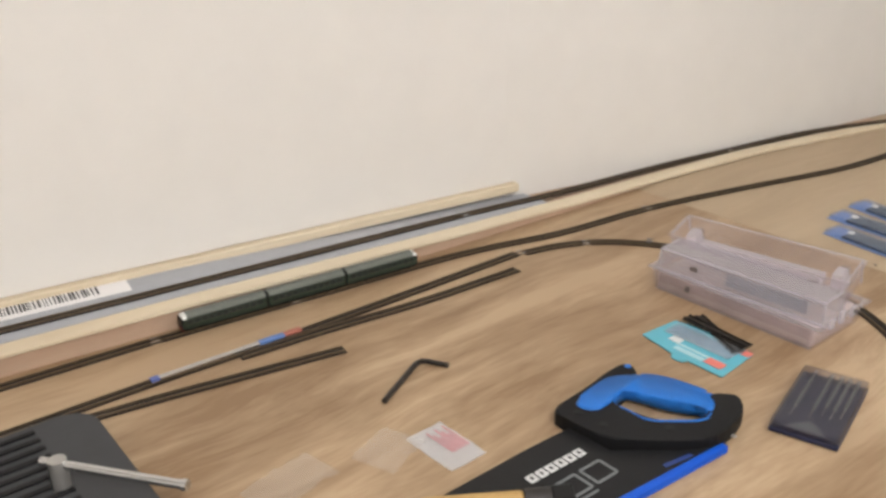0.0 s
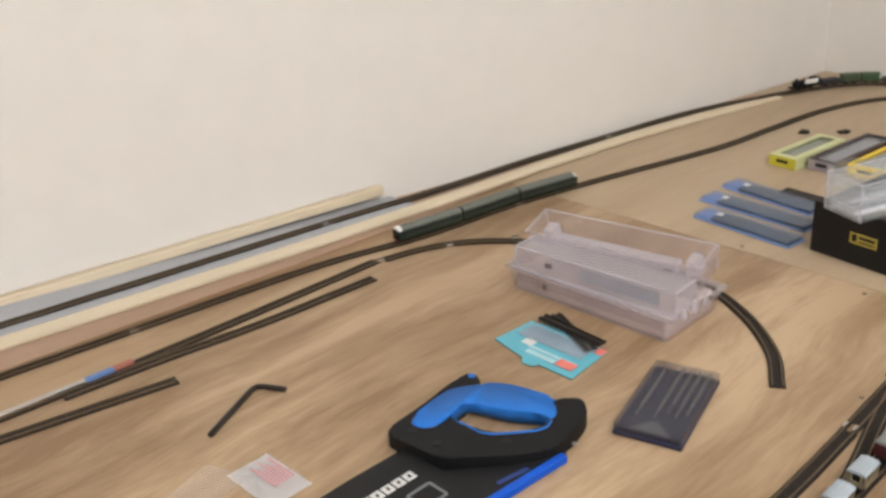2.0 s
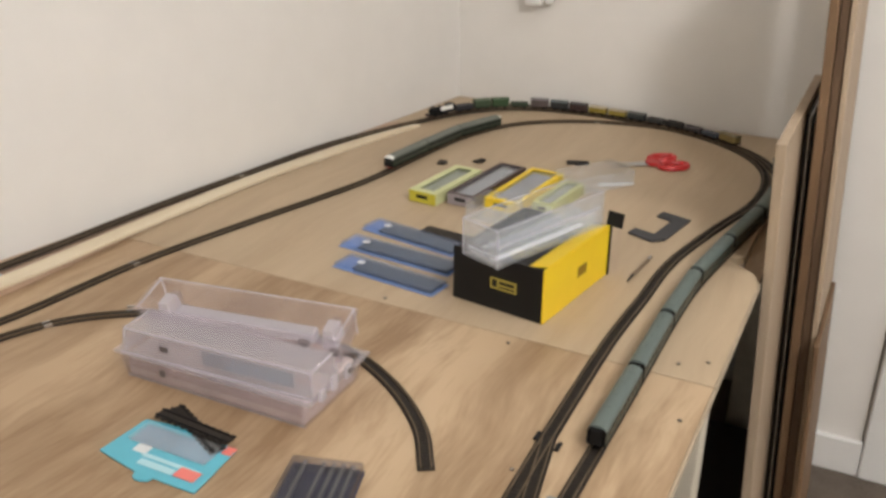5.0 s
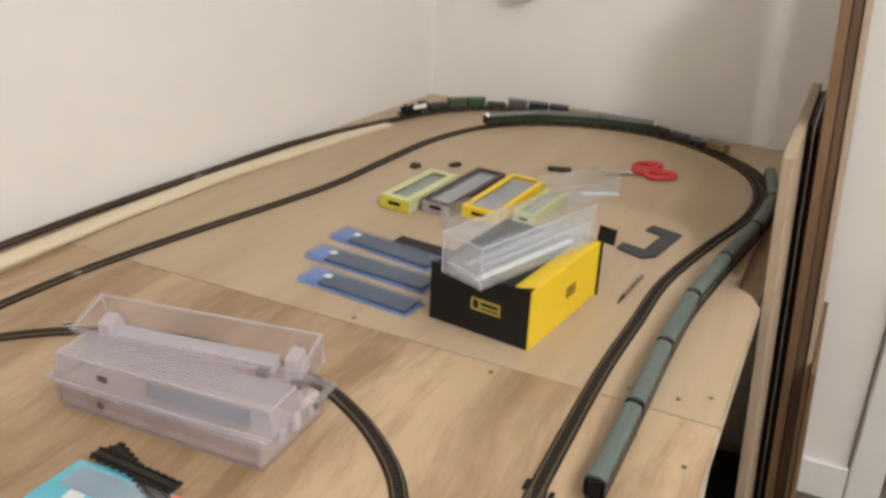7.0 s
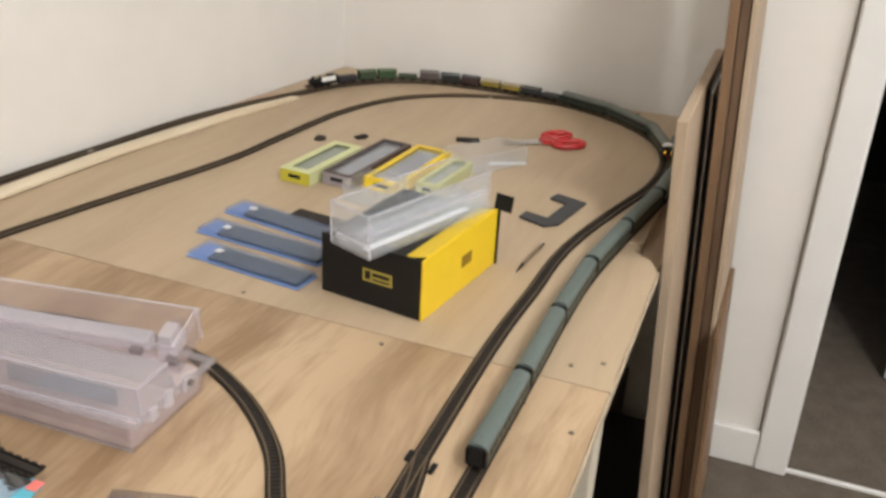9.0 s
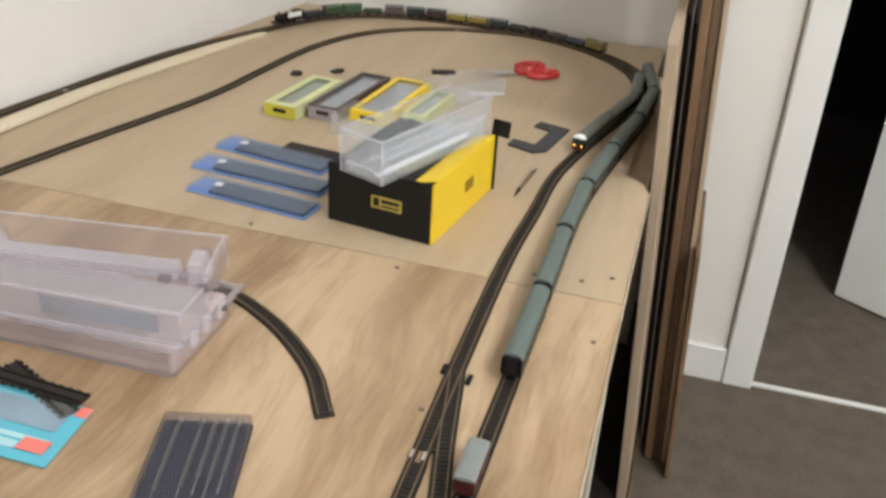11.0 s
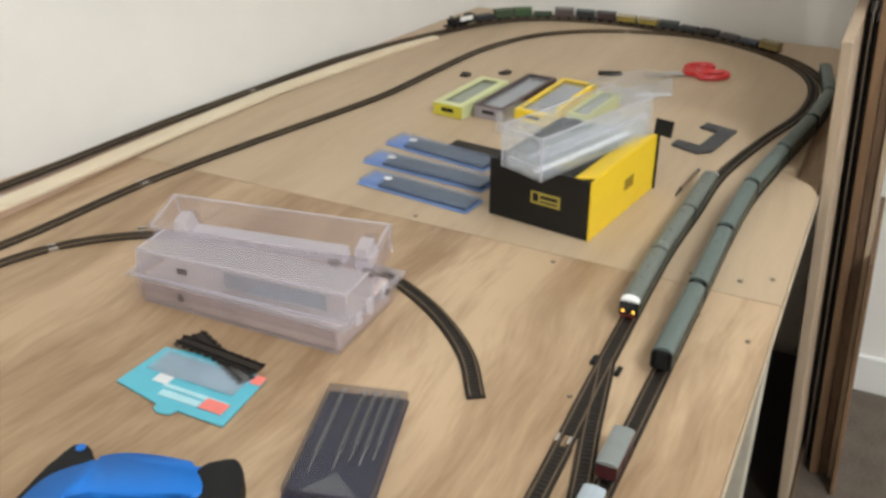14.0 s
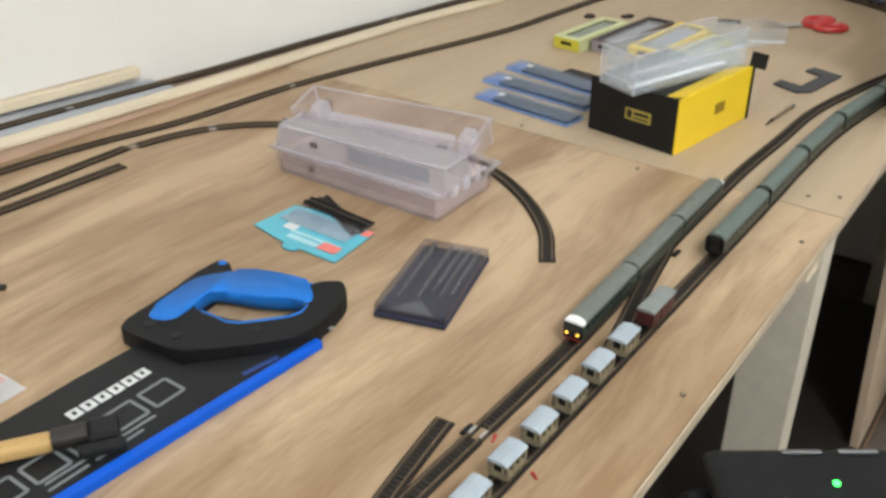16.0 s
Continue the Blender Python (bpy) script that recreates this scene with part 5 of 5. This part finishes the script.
for x, y, rot, sx, sy, text in ((0.514, 0.222, -97, 0.090, 0.024, "short dark strip of track base"), (0.925, 0.162, -68, 0.040, 0.016, "small black coupling part"), (0.812, 0.383, 10, 0.02, 0.014, "small dark plastic piece"), (0.852, 0.326, -20, 0.022, 0.012, "small dark plastic piece beside the flat boxes")):
    o = grp("dark_piece", pose(x, y, ZB, 0, 0, rot), text, "plastic part")
    part("slab", box(-sx / 2, sx / 2, -sy / 2, sy / 2, 0.0004, 0.004, 0.0006), SLEEPER, o)
    part("lug", box(-sx / 6, sx / 6, -sy / 2 - 0.003, -sy / 2 - 0.0002, 0.0004, 0.003), SLEEPER, o)
pl = grp("paper_sliver", pose(0.85, 0.068, ZB, 0, 0, -60), "thin white paper sliver lying flat", "paper")
part("strip", box(-0.03, 0.03, -0.005, 0.005, 0.0004, 0.0012), PAPER, pl)

# pen-like probe
pn = grp("metal_scriber", pose(0.483, -0.058, ZB, 0, 0, -5.2), "short tarnished bronze scriber with a bright steel end", "scriber")
part("barrel", rod((0.02, 0, 0.0035), (0.080, 0, 0.0030), 0.0023, seg=14), BRONZE, pn)
part("tip", rod((0.0, 0, 0.0015), (0.02, 0, 0.0035), 0.0006, seg=12, r2=0.0023), BLACK_STEEL, pn)
part("cap", rod((0.080, 0, 0.0030), (0.090, 0, 0.0033), 0.0029, seg=14), METAL, pn)

# scissors with red handles
sc = grp("scissors", pose(0.975, 0.045, ZB, 0, 0, 128), "steel scissors with red plastic handles", "scissors")


def ring(cx, cy, rx, ry, r, z, bm, n=24, k=8):
    rows = []
    for i in range(n):
        a = 2 * math.pi * i / n
        rows.append([bm.verts.new((cx + (rx + r * math.cos(2 * math.pi * j / k)) * math.cos(a), cy + (ry + r * math.cos(2 * math.pi * j / k)) * math.sin(a),
                                   z + r * math.sin(2 * math.pi * j / k))) for j in range(k)])
    for i in range(n):
        for j in range(k):
            bm.faces.new((rows[i][j], rows[(i + 1) % n][j], rows[(i + 1) % n][(j + 1) % k], rows[i][(j + 1) % k]))
    return bm


part("blade", prism([(0.0, -0.006), (0.075, 0.004), (0.0, 0.007), (-0.01, 0.003)], 0.003, 0.0042), STEEL, sc)
part("blade", prism([(0.0, -0.008), (0.074, -0.012), (0.0, 0.004), (-0.01, -0.002)], 0.0045, 0.0057), STEEL, sc)
part("handle", ring(-0.038, 0.024, 0.026, 0.015, 0.0052, 0.0056, bmesh.new()), RED, sc, "red plastic finger loop")
part("handle", ring(-0.036, -0.022, 0.024, 0.014, 0.0052, 0.0056, bmesh.new()), RED, sc, "red plastic finger loop")
part("web", prism([(-0.016, 0.018), (0.004, 0.006), (0.004, -0.006), (-0.014, -0.018), (-0.02, 0)], 0.002, 0.009), RED, sc)
part("pivot", rod((0.006, 0, 0.0058), (0.006, 0, 0.0068), 0.003), METAL, sc)

# clamp foot with a steel bar, at the board's left end
cl = grp("bench_clamp", pose(-0.80, 0.43, ZB), "charcoal ribbed tool base with a bright steel tommy bar", "bench tool")
out = []
for i in range(13):
    a = math.radians(90 - i * 90 / 12)
    out.append((0.055 + 0.035 * math.cos(a), 0.095 + 0.035 * math.sin(a)))
out += [(0.085, -0.16), (-0.20, -0.16), (-0.20, 0.130)]
part("base", prism(out, 0.0005, 0.020, 0.004), GREY_PLASTIC, cl)
for k in range(10):
    part("rib", box(-0.19, 0.03, 0.112 - k * 0.017, 0.118 - k * 0.017, 0.0203, 0.0222), BLACK, cl)
part("screw_post", rod((0.022, 0.006, 0.020), (0.022, 0.006, 0.052), 0.0085, seg=18), STEEL, cl)
part("tommy_bar", rod((0.012, 0.022, 0.046), (0.098, -0.098, 0.046), 0.0045, seg=16), METAL, cl)
part("bar_end", rod((0.098, -0.098, 0.046), (0.101, -0.102, 0.046), 0.0058, seg=16), METAL, cl)

# ---------------------------------------------------------------- sheets standing on edge before the doorway
def sheet(y, x0, x1, top, thick, material, label, lean=3.2):
    o = grp("leaning_sheet", pose((x0 + x1) / 2, y, 0.0) @ pose(0, 0, 0.0, -lean), label, "timber sheet", "sheets standing on edge")
    part("panel", box(-(x1 - x0) / 2, (x1 - x0) / 2, -thick, 0, thick * math.sin(math.radians(lean)) + 0.001, top / math.cos(math.radians(lean)), 0.0015), material, o)
    return o


sheet(-0.2495, 0.59, 1.02, ZB + 0.187, 0.014, SHEET_WOOD, "pale wood-edged sheet standing on the carpet")
sheet(-0.2640, 0.80, 1.02, ZB + 0.176, 0.007, DARK_WOOD, "dark laminated sheet standing on edge")
sheet(-0.2715, 0.76, 1.02, ZB + 0.182, 0.0030, STEEL, "thin bright metal-edged sheet standing on edge")
sheet(-0.2750, 0.78, 1.02, ZB + 0.170, 0.007, DARK_WOOD, "dark sheet standing on edge")
sheet(-0.2825, 0.74, 1.015, ZB + 0.50, 0.0135, BROWN_WOOD, "brown stained board standing on end")
sheet(-0.2968, 0.745, 1.01, ZB + 0.50, 0.0130, UMBER_WOOD, "umber stained board standing on end")
sheet(-0.3105, 0.74, 1.00, ZB + 0.49, 0.0075, SHEET_WOOD, "tan board standing on end")
sheet(-0.3190, 0.70, 0.95, 0.42, 0.007, BROWN_WOOD, "low brown offcut standing on edge")

# black appliance on the carpet in front of the board
ap = grp("black_appliance", pose(-0.133, -0.308, 0.0, 0, 0, -54), "black plastic appliance with a green indicator light", "appliance")
part("case", box(-0.098, 0.14, -0.16, 0.0, 0.0, ZB - 0.022, 0.012, seg=4), BLACK, ap)
part("top_cover", box(-0.078, 0.136, -0.155, 0.018, ZB - 0.0218, ZB - 0.001, 0.010, seg=4), BLACK, ap)
part("grey_band", box(-0.050, 0.130, -0.15, -0.042, ZB - 0.0008, ZB + 0.0012, 0.001), GREY_PLASTIC, ap)
for k in (-0.020, 0.022):
    part("button", box(k, k + 0.030, 0.0065, 0.0105, ZB - 0.0008, ZB + 0.0015, 0.0008), DIM_CHROME, ap)
part("indicator", rod((0.0096, -0.024, ZB - 0.0008), (0.0096, -0.024, ZB + 0.0008), 0.0026), GREEN_LED, ap, "small green indicator light")


def motions():
    times = [i * 0.25 for i in range(65)]
    for car, back in CARS:
        walk(car, [(t, on_line(IN_LINE, lead_s(t) - back, 0.042)) for t in times])


motions()
